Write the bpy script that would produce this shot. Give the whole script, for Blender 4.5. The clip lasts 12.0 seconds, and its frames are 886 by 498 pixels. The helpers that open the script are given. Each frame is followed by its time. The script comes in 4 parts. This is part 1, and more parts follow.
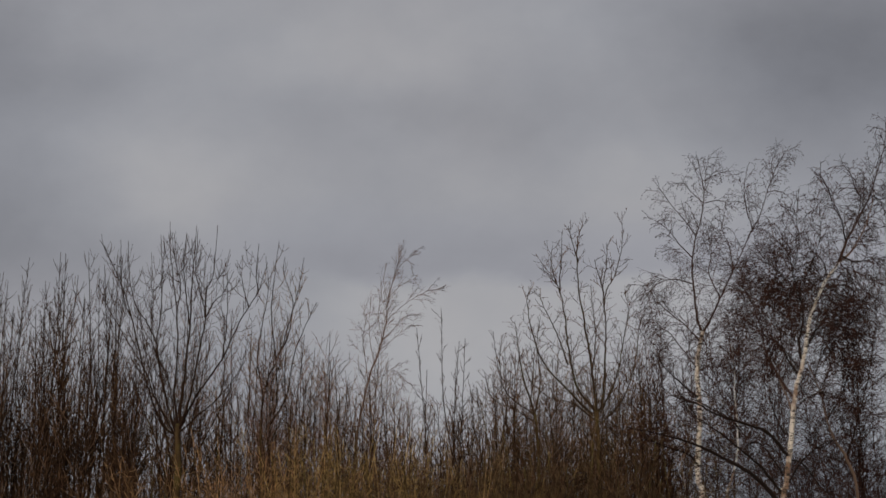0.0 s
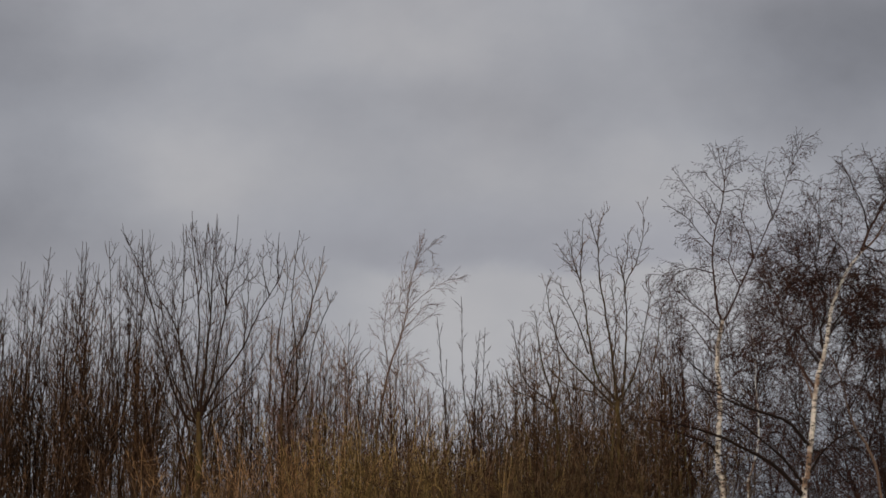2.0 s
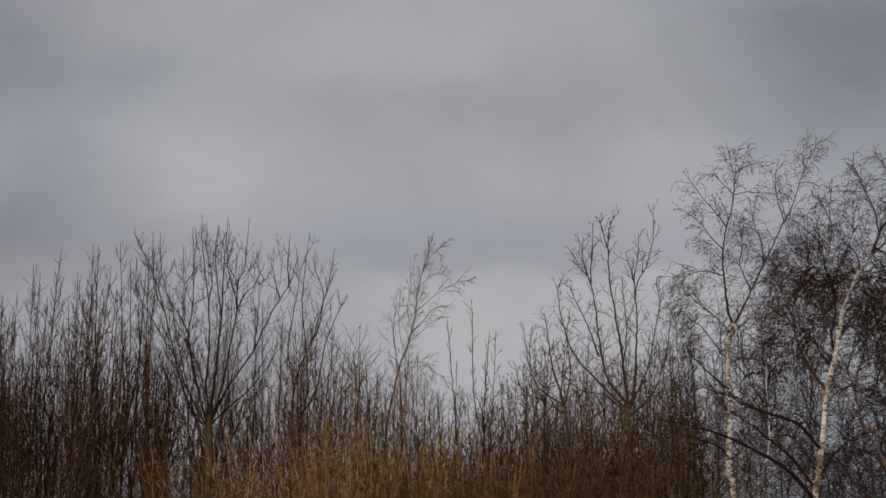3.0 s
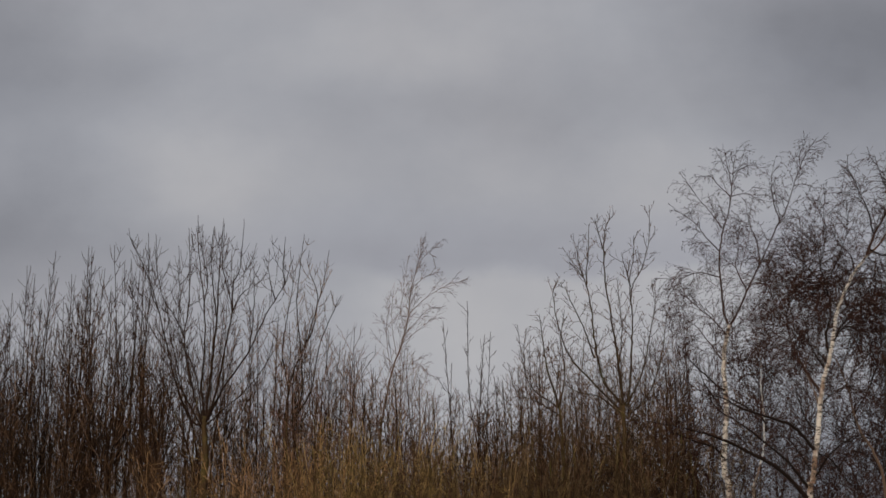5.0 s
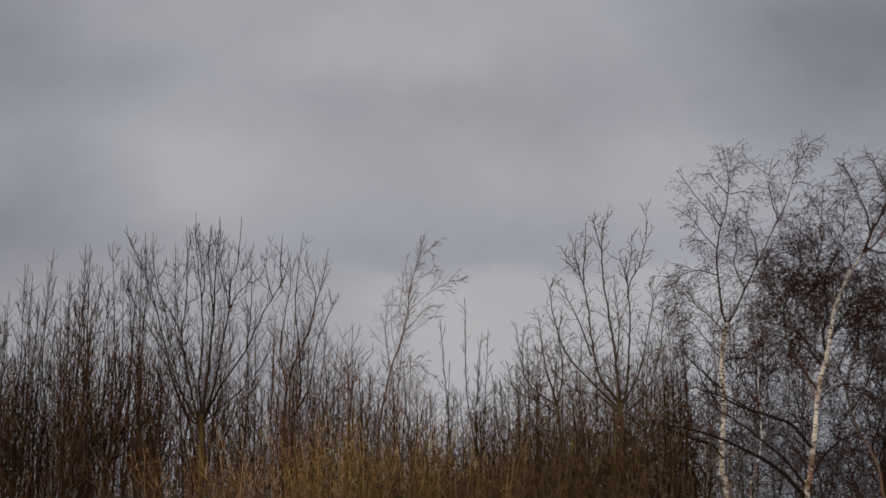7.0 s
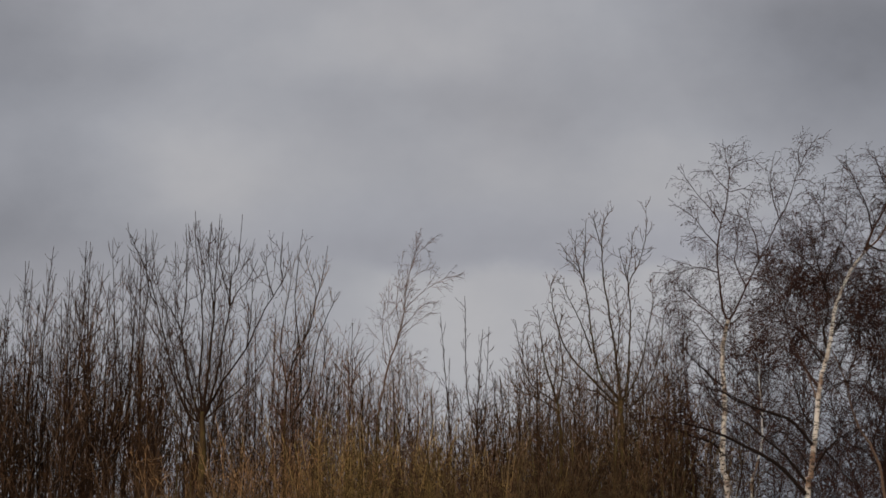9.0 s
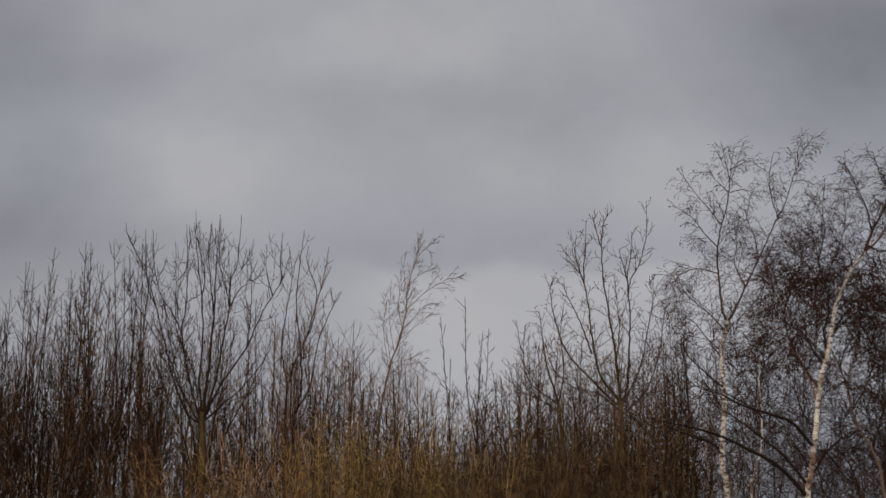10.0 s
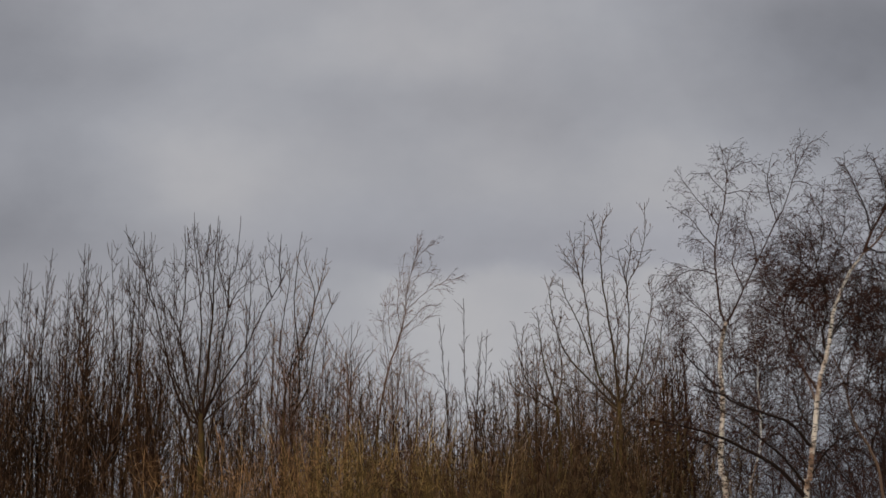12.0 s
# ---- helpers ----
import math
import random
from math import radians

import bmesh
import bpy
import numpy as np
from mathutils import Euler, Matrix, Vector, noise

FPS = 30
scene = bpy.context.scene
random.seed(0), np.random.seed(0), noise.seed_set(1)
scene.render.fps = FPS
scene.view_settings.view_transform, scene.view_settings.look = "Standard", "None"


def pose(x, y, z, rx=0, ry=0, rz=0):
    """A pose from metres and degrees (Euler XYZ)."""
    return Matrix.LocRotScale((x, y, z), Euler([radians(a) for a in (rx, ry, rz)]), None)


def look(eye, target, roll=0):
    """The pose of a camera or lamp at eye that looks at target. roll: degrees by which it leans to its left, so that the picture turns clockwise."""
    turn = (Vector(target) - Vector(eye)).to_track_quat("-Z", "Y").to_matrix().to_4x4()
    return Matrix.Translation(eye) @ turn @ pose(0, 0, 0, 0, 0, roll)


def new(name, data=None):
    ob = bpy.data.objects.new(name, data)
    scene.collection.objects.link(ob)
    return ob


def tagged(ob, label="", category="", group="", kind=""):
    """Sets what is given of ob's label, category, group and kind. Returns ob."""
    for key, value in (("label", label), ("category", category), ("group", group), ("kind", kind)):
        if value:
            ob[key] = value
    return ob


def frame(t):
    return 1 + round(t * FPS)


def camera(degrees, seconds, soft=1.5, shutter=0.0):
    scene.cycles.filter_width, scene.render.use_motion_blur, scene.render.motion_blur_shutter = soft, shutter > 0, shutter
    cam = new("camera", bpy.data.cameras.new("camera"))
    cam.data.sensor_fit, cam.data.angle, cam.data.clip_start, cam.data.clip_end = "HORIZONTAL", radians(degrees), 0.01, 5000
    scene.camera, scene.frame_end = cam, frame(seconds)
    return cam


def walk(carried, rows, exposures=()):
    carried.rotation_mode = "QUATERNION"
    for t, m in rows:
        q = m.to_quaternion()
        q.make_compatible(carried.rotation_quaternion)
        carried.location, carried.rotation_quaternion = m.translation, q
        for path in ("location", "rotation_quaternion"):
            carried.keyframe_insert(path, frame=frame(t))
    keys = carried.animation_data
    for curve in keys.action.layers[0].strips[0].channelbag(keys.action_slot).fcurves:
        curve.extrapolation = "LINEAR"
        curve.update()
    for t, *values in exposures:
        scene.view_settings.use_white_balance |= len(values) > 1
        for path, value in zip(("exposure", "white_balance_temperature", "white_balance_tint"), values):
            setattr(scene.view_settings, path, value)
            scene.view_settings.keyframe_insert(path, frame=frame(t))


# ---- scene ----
import collections

# camera: held by hand on one spot, a small tilt and pan about its lens
cam = camera(36, 12.0, soft=1.6)
AIM = pose(0, 0, 1.6, 102.4, 0, 0)
TILT_PAN = [(0.0, 0.35, -1.06), (0.5, 0.069, -0.905), (1.0, -0.048, -0.682), (1.5, -0.109, -0.447), (2.0, -0.106, -0.216), (2.5, 0.0, 0.0), (3.0, 0.002, 0.211), (3.2, 0.002, 0.157), (4.8, 0.06, 0.008), (5.0, 0.068, 0.002), (5.5, 0.075, -0.043), (6.0, 0.071, -0.102), (6.5, 0.009, -0.09), (7.0, -0.017, -0.101), (9.0, -0.128, -0.081), (9.5, -0.116, -0.088), (10.0, -0.096, -0.066), (10.5, -0.113, -0.078), (11.0, -0.083, -0.109), (11.5, -0.092, -0.104), (12.0, -0.043, -0.128)]
walk(cam, [(t, AIM @ pose(0, 0, 0, a, b, 0)) for t, a, b in TILT_PAN],
     exposures=((0, -0.18), (1, -0.08), (1.5, -0.02), (2.5, 0), (12, 0)))

# ---- light: overcast, a weak veiled sun behind the camera ----
SUN_ELEVATION, SUN_TURN = 24, 205


class Graph:
    """Short hand for a node tree."""

    def __init__(self, tree):
        self.tree = tree
        tree.nodes.clear()

    def add(self, kind, values=None):
        node = self.tree.nodes.new(kind)
        for key, value in (values or {}).items():
            if isinstance(value, bpy.types.NodeSocket):
                self.tree.links.new(value, node.inputs[key])
            else:
                node.inputs[key].default_value = value
        return node

    def math(self, operation, a, b=0.0):
        node = self.add("ShaderNodeMath", {0: a, 1: b})
        node.operation = operation
        return node.outputs[0]

    def step(self, value, low, high):
        """0 below low, 1 above high, smooth between."""
        node = self.add("ShaderNodeMapRange", {"Value": value, "From Min": low, "From Max": high})
        node.interpolation_type = "SMOOTHSTEP"
        return node.outputs[0]

    def ramp(self, factor, stops):
        node = self.add("ShaderNodeValToRGB", {"Fac": factor})
        ramp = node.color_ramp
        while len(ramp.elements) < len(stops):
            ramp.elements.new(0.5)
        for element, (place, colour) in zip(ramp.elements, stops):
            element.position, element.color = place, (*colour, 1)
        return node.outputs["Color"]

    def mix(self, factor, a, b, blend="MIX"):
        node = self.add("ShaderNodeMix")
        node.data_type, node.blend_type = "RGBA", blend
        for index, value in ((0, factor), (6, a), (7, b)):
            if isinstance(value, bpy.types.NodeSocket):
                self.tree.links.new(value, node.inputs[index])
            else:
                node.inputs[index].default_value = value
        return node.outputs[2]


world = bpy.data.worlds.new("overcast_sky")
world.use_nodes = True
scene.world = world
g = Graph(world.node_tree)
sky = g.add("ShaderNodeTexSky")
sky.sky_type, sky.sun_disc, sky.dust_density = "NISHITA", False, 4.0
sky.sun_elevation, sky.sun_rotation = radians(SUN_ELEVATION), radians(SUN_TURN)
grey = g.add("ShaderNodeHueSaturation", {"Saturation": 0.25, "Color": sky.outputs[0]})
back = g.add("ShaderNodeBackground", {"Color": grey.outputs[0], "Strength": 0.06})
g.add("ShaderNodeOutputWorld", {"Surface": back.outputs[0]})

sun = new("sun", bpy.data.lights.new("sun", "SUN"))
sun.data.energy, sun.data.angle, sun.data.color = 1.7, radians(10), (1.0, 0.84, 0.64)
a, e = radians(SUN_TURN), radians(SUN_ELEVATION)
sun.matrix_world = look((0, 0, 30), Vector((0, 0, 30)) - Vector((math.sin(a) * math.cos(e), math.cos(a) * math.cos(e), math.sin(e))))

# ---- materials ----
def surface(name):
    mat = bpy.data.materials.new(name)
    mat.use_nodes = True
    return mat, Graph(mat.node_tree)


def finish(g, colour, rough, height=None, depth=0.01, strength=0.5):
    bsdf = g.add("ShaderNodeBsdfPrincipled", {"Base Color": colour, "Roughness": rough, "Specular IOR Level": 0.12})
    if height is not None:
        bump = g.add("ShaderNodeBump", {"Height": height, "Strength": strength, "Distance": depth})
        g.tree.links.new(bump.outputs[0], bsdf.inputs["Normal"])
    g.add("ShaderNodeOutputMaterial", {"Surface": bsdf.outputs[0]})


def bark(name, dark, light, moss=None):
    """Furrowed bark: long streaks, blotches of lichen, a tone of its own on each stem."""
    mat, g = surface(name)
    at = g.add("ShaderNodeTexCoord").outputs["Object"]
    long = g.add("ShaderNodeMapping", {"Vector": at, "Scale": (1, 1, 0.15)}).outputs[0]
    streak = g.add("ShaderNodeTexNoise", {"Vector": long, "Scale": 60.0, "Detail": 4.0}).outputs[0]
    blotch = g.add("ShaderNodeTexNoise", {"Vector": at, "Scale": 3.0, "Detail": 5.0}).outputs[0]
    own = g.add("ShaderNodeNewGeometry").outputs["Random Per Island"]
    tone = g.math("ADD", g.math("MULTIPLY", streak, 0.25), g.math("MULTIPLY", g.math("POWER", own, 1.6), 0.85))
    colour = g.ramp(tone, ((0.1, dark), (0.95, light)))
    if moss:
        colour = g.mix(g.ramp(blotch, ((0.48, (0, 0, 0)), (0.66, (1, 1, 1)))), colour, (*moss, 1))
    finish(g, colour, 0.85, streak, 0.006)
    return mat


def birch_bark():
    """White papery bark with dark cross marks and tan patches."""
    mat, g = surface("birch_bark")
    at = g.add("ShaderNodeTexCoord").outputs["Object"]
    flat = g.add("ShaderNodeMapping", {"Vector": at, "Scale": (2.0, 2.0, 5)}).outputs[0]
    cross = g.add("ShaderNodeTexNoise", {"Vector": flat, "Scale": 7.0, "Detail": 6.0, "Roughness": 0.7}).outputs[0]
    blotch = g.add("ShaderNodeTexNoise", {"Vector": at, "Scale": 2.6, "Detail": 5.0, "Roughness": 0.65}).outputs[0]
    scar = g.add("ShaderNodeTexNoise", {"Vector": at, "Scale": 1.7, "Detail": 2.0}).outputs[0]
    colour = g.mix(g.step(blotch, 0.36, 0.56), (0.19, 0.12, 0.085, 1), (0.57, 0.515, 0.47, 1))
    marks = g.math("MULTIPLY", g.step(cross, 0.50, 0.58), g.step(scar, 0.32, 0.46))
    colour = g.mix(marks, colour, (0.04, 0.03, 0.025, 1))
    finish(g, colour, 0.6, cross, 0.004)
    return mat


def turf():
    mat, g = surface("winter_turf")
    at = g.add("ShaderNodeTexCoord").outputs["Object"]
    fine = g.add("ShaderNodeTexNoise", {"Vector": at, "Scale": 25.0, "Detail": 6.0}).outputs[0]
    wide = g.add("ShaderNodeTexNoise", {"Vector": at, "Scale": 0.35, "Detail": 5.0}).outputs[0]
    colour = g.mix(fine, (0.035, 0.05, 0.015, 1), (0.12, 0.12, 0.045, 1))
    colour = g.mix(g.ramp(wide, ((0.4, (0, 0, 0)), (0.65, (1, 1, 1)))), colour, (0.16, 0.115, 0.06, 1))
    finish(g, colour, 0.95, fine, 0.05)
    return mat


# soft cloud masses: across, up (as slopes), width, height, strength
# dark masses at the left edge and upper corners also paint in lens vignetting
CLOUDS = (
    (-0.180, 0.290, 0.060, 0.042, 0.050), (0.360, 0.400, 0.170, 0.095, -0.150), (-0.020, 0.222, 0.260, 0.025, -0.030),
    (-0.225, 0.359, 0.060, 0.030, -0.045), (0.02, 0.331, 0.150, 0.028, -0.035),
    (-0.015, 0.400, 0.130, 0.035, 0.030), (-0.345, 0.225, 0.090, 0.060, -0.110), (-0.350, 0.390, 0.090, 0.080, -0.100),
    (0.180, 0.275, 0.090, 0.040, 0.035), (0.260, 0.045, 0.300, 0.050, -0.080),
)


def cloud_cover():
    mat, g = surface("cloud_cover")
    at = g.add("ShaderNodeTexCoord").outputs["Object"]
    x, y, z = g.add("ShaderNodeSeparateXYZ", {0: at}).outputs
    y = g.math("MAXIMUM", y, 1.0)
    flat = g.add("ShaderNodeCombineXYZ", {0: g.math("DIVIDE", x, y), 1: g.math("MULTIPLY", g.math("DIVIDE", z, y), 1.3)}).outputs[0]
    warp = g.add("ShaderNodeTexNoise", {"Vector": flat, "Scale": 6.0, "Detail": 5.0, "Roughness": 0.55})
    wx, wy, _ = g.add("ShaderNodeSeparateColor", {0: warp.outputs["Color"]}).outputs
    u = g.math("ADD", g.math("DIVIDE", x, y), g.math("MULTIPLY", g.math("SUBTRACT", wx, 0.5), 0.13))
    v = g.math("ADD", g.math("DIVIDE", z, y), g.math("MULTIPLY", g.math("SUBTRACT", wy, 0.5), 0.07))
    veil = g.add("ShaderNodeTexNoise", {"Vector": flat, "Scale": 8.0, "Detail": 7.0, "Roughness": 0.56}).outputs[0]
    total = g.math("ADD", 0.365, g.math("MULTIPLY", g.math("SUBTRACT", veil, 0.5), 0.12))
    for cu, cv, su, sv, amp in CLOUDS:
        p = g.math("POWER", g.math("ABSOLUTE", g.math("DIVIDE", g.math("SUBTRACT", u, cu), su)), 2.0)
        q = g.math("POWER", g.math("ABSOLUTE", g.math("DIVIDE", g.math("SUBTRACT", v, cv), sv)), 2.0)
        bell = g.math("POWER", 0.37, g.math("ADD", p, q))
        total = g.math("ADD", total, g.math("MULTIPLY", bell, amp))
    # a lighter bank below a ragged lower edge of the cloud
    low = g.math("SUBTRACT", 1.0, g.step(v, 0.196, 0.214))
    reach = g.math("MULTIPLY", g.step(u, -0.12, -0.02), g.math("SUBTRACT", 1.0, g.step(u, 0.14, 0.30)))
    total = g.math("ADD", total, g.math("MULTIPLY", g.math("MULTIPLY", low, reach), 0.062))
    total = g.math("MAXIMUM", total, 0.12)
    colour = g.ramp(total, ((0.24, (0.952, 0.973, 1.085)), (0.35, (0.975, 0.99, 1.075)), (0.45, (1.005, 1.0, 1.035))))
    tint = g.add("ShaderNodeTexNoise", {"Vector": flat, "Scale": 3.5, "Detail": 3.0}).outputs[0]
    colour = g.mix(1.0, colour, g.ramp(tint, ((0.35, (0.985, 0.997, 1.01)), (0.65, (1.01, 1.0, 0.992)))), "MULTIPLY")
    # a bluer belt at the foot of the cloud
    belt = g.math("MULTIPLY", g.math("MULTIPLY", g.step(v, 0.198, 0.215), g.math("SUBTRACT", 1.0, g.step(v, 0.225, 0.27))), g.step(u, -0.25, -0.05))
    colour = g.mix(g.math("MULTIPLY", belt, 0.7), colour, (0.968, 0.985, 1.10, 1))
    glow = g.add("ShaderNodeEmission", {"Color": colour, "Strength": total})
    g.add("ShaderNodeOutputMaterial", {"Surface": glow.outputs[0]})
    return mat


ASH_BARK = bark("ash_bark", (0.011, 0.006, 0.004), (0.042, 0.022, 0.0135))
MOSSY_BARK = bark("mossy_bark", (0.025, 0.015, 0.008), (0.11, 0.07, 0.032), moss=(0.10, 0.08, 0.025))
DARK_TWIG = bark("dark_twig", (0.016, 0.0078, 0.0042), (0.075, 0.037, 0.019))
THICKET_TWIG = bark("thicket_twig", (0.026, 0.0125, 0.006), (0.14, 0.073, 0.035))
GREY_TWIG = bark("grey_twig", (0.04, 0.025, 0.016), (0.25, 0.15, 0.088))
BROWN_TWIG = bark("brown_twig", (0.015, 0.0078, 0.0048), (0.19, 0.108, 0.06))
WILLOW_TWIG = bark("willow_twig", (0.035, 0.018, 0.009), (0.50, 0.29, 0.13))
RED_BARK = bark("reddish_bark", (0.06, 0.033, 0.024), (0.21, 0.135, 0.095))
BROWN_LIMB = bark("brown_limb_bark", (0.018, 0.0095, 0.008), (0.075, 0.038, 0.028))
GOLDEN_TWIG = bark("golden_twig", (0.035, 0.021, 0.008), (0.46, 0.31, 0.12))
OLIVE_TWIG = bark("olive_twig", (0.018, 0.0115, 0.006), (0.20, 0.13, 0.07))
RED_TWIG = bark("reddish_twig", (0.05, 0.026, 0.018), (0.22, 0.12, 0.08))
BIRCH_BARK = birch_bark()
DARK_LIMB = bark("dark_limb_bark", (0.007, 0.0045, 0.004), (0.024, 0.014, 0.011))
BIRCH_TWIG = bark("birch_twig", (0.015, 0.0068, 0.005), (0.07, 0.030, 0.020))
ALDER_BARK = bark("alder_bark", (0.014, 0.009, 0.006), (0.06, 0.036, 0.022), moss=(0.05, 0.042, 0.016))
TURF = turf()
CLOUD = cloud_cover()

# ---- ground and sky ----
def plain(name, verts, faces, material, smooth=True):
    mesh = bpy.data.meshes.new(name)
    mesh.from_pydata(verts, [], faces)
    mesh.materials.append(material)
    mesh.polygons.foreach_set("use_smooth", [smooth] * len(mesh.polygons))
    return mesh


def grid(name, across, along, place, material):
    verts = [place(i, j) for j in range(along + 1) for i in range(across + 1)]
    w = across + 1
    faces = [(j * w + i, j * w + i + 1, (j + 1) * w + i + 1, (j + 1) * w + i) for j in range(along) for i in range(across)]
    return plain(name, verts, faces, material)


def ground_at(i, j):
    x, y = ((abs(k) ** 3) * math.copysign(1, k) * 2400 for k in (i / 40 - 1, j / 40 - 1))
    near = max(0.0, 1 - math.hypot(x, y) / 120)
    return x, y, near * 0.08 * (noise.noise((x * 0.3, y * 0.3, 0)) - 0.3) - 0.02


ground = new("ground", grid("ground", 80, 80, ground_at, TURF))
tagged(ground, "rough winter grass with worn earthy patches", "ground", kind="structure")


def sky_at(i, j):
    turn, up = radians(-65 + 130 * i / 48), radians(-2 + 68 * j / 24)
    return 2200 * math.sin(turn) * math.cos(up), 2200 * math.cos(turn) * math.cos(up), 2200 * math.sin(up)


backdrop = new("backdrop", grid("backdrop", 48, 24, sky_at, CLOUD))
backdrop.location = (0, 0, 1.6)
tagged(backdrop, "grey overcast sky of soft layered clouds", "sky", kind="structure")

# ---- bare trees ----
class Wood:
    """Gathers tapered tubes into one mesh."""

    def __init__(self):
        self.verts, self.faces = [], []

    def tube(self, pts, radii, sides=3):
        axis = pts[-1] - pts[0]
        if axis.length < 1e-4:
            return
        axis.normalize()
        side = axis.orthogonal().normalized()
        other = axis.cross(side)
        ring = [side * math.cos(6.2832 * k / sides) + other * math.sin(6.2832 * k / sides) for k in range(sides)]
        start = len(self.verts)
        for p, r in zip(pts, radii):
            self.verts += [p + n * r for n in ring]
        for i in range(len(pts) - 1):
            b = start + i * sides
            for k in range(sides):
                l = (k + 1) % sides
                self.faces.append((b + k, b + l, b + sides + l, b + sides + k))
        end = start + (len(pts) - 1) * sides
        self.faces.append(tuple(end + k for k in range(sides)))

    def bud(self, p, d, r):
        """A small pointed winter bud."""
        a = d.orthogonal().normalized() * r
        b = d.cross(a).normalized() * r
        s = len(self.verts)
        self.verts += [p - d * r * 1.5, p + a, p + b, p - a, p - b, p + d * r * 2.6]
        for k in range(4):
            l = (k + 1) % 4
            self.faces += [(s, s + 1 + l, s + 1 + k), (s + 5, s + 1 + k, s + 1 + l)]

    def part(self, name, material, parent, label="", kind=""):
        ob = new(name, plain(name, self.verts, self.faces, material))
        ob.parent = parent
        return tagged(ob, label, kind=kind)


def smooth(points, per=5, rough=0.0, rng=random):
    """A curve through a few points, slightly crooked."""
    p = [Vector(q) for q in points]
    p = [p[0] * 2 - p[1]] + p + [p[-1] * 2 - p[-2]]
    out = []
    for i in range(1, len(p) - 2):
        for s in range(per):
            t = s / per
            q = 0.5 * (2 * p[i] + (p[i + 1] - p[i - 1]) * t + (2 * p[i - 1] - 5 * p[i] + 4 * p[i + 1] - p[i + 2]) * t * t
                       + (3 * p[i] - p[i - 1] - 3 * p[i + 1] + p[i + 2]) * t ** 3)
            if rough and out:
                q += Vector((rng.uniform(-1, 1), rng.uniform(-1, 1), 0)) * rough
            out.append(q)
    return out + [p[-2]]


def taper(n, r0, r1, power=1.0):
    return [r0 + (r1 - r0) * (i / (n - 1)) ** power for i in range(n)]


def shoot(rng, p, d, length, steps, lift, wobble, drift=0.0):
    """A growing shoot: it bends towards the sky (lift > 0) or hangs (lift < 0), and leans with the wind."""
    pts, p, d = [p.copy()], p.copy(), d.normalized()
    for _ in range(steps):
        d = d + Vector((rng.gauss(0, wobble) + drift, rng.gauss(0, wobble), rng.gauss(0, wobble) + lift))
        d.normalize()
        p = p + d * (length / steps)
        pts.append(p.copy())
    return pts


def sideways(along, angle, turn):
    """A direction that leaves a branch at that angle, at that turn about it."""
    a = along.orthogonal().normalized()
    b = along.cross(a)
    return along * math.cos(angle) + (a * math.cos(turn) + b * math.sin(turn)) * math.sin(angle)


# every: metres between side shoots; pair: opposite shoots; lift: rise of each order of shoots, from the first
# down; shrink: length of a shoot to its parent's; thin: same of the radius; bud: radius of the end bud
Habit = collections.namedtuple("Habit", "every pair angle lift wobble shrink thin bud drift")
ASH = Habit(0.24, True, 62, (0.42, 0.42), 0.035, 0.40, 0.85, 0.0068, 0.0)
SPEAR = Habit(0.26, True, 52, (0.40, 0.36), 0.05, 0.45, 0.80, 0.0056, 0.0)
POLE = Habit(0.165, False, 37, (0.12, 0.10), 0.08, 0.48, 0.78, 0.0052, 0.0)
HEDGE = Habit(0.15, False, 38, (0.06, 0.05), 0.10, 0.48, 0.70, 0.0, 0.0)
SPUR = Habit(0.085, False, 52, (0.14, 0.08), 0.10, 0.45, 0.80, 0.0066, 0.0)
ALDER = Habit(0.12, False, 44, (0.09, 0.06), 0.11, 0.46, 0.78, 0.0070, 0.0)
BIRCH = Habit(0.085, False, 48, (0.0, -0.13, -0.22), 0.09, 0.57, 0.70, 0.0066, 0.0)
OPEN_BIRCH = Habit(0.08, False, 46, (0.0, -0.20, -0.32), 0.085, 0.56, 0.72, 0.0068, 0.0)
BOUGH = Habit(0.12, False, 46, (0.04, 0.0), 0.13, 0.55, 0.72, 0.0, 0.0)
SPRAY = Habit(0.085, False, 32, (0.05, -0.07, -0.14), 0.05, 0.50, 0.80, 0.0, 0.03)
SCRUB = Habit(0.105, False, 46, (0.04, 0.03), 0.14, 0.52, 0.80, 0.0, 0.0)
BARE_BELOW = 2.0


def last_shoot(habit, span):
    """How far along a branch the last side shoot stands; paired shoots leave a bare spear of a hand or two."""
    return 1 - min(0.17, 0.32 / span) if habit.pair else 0.97


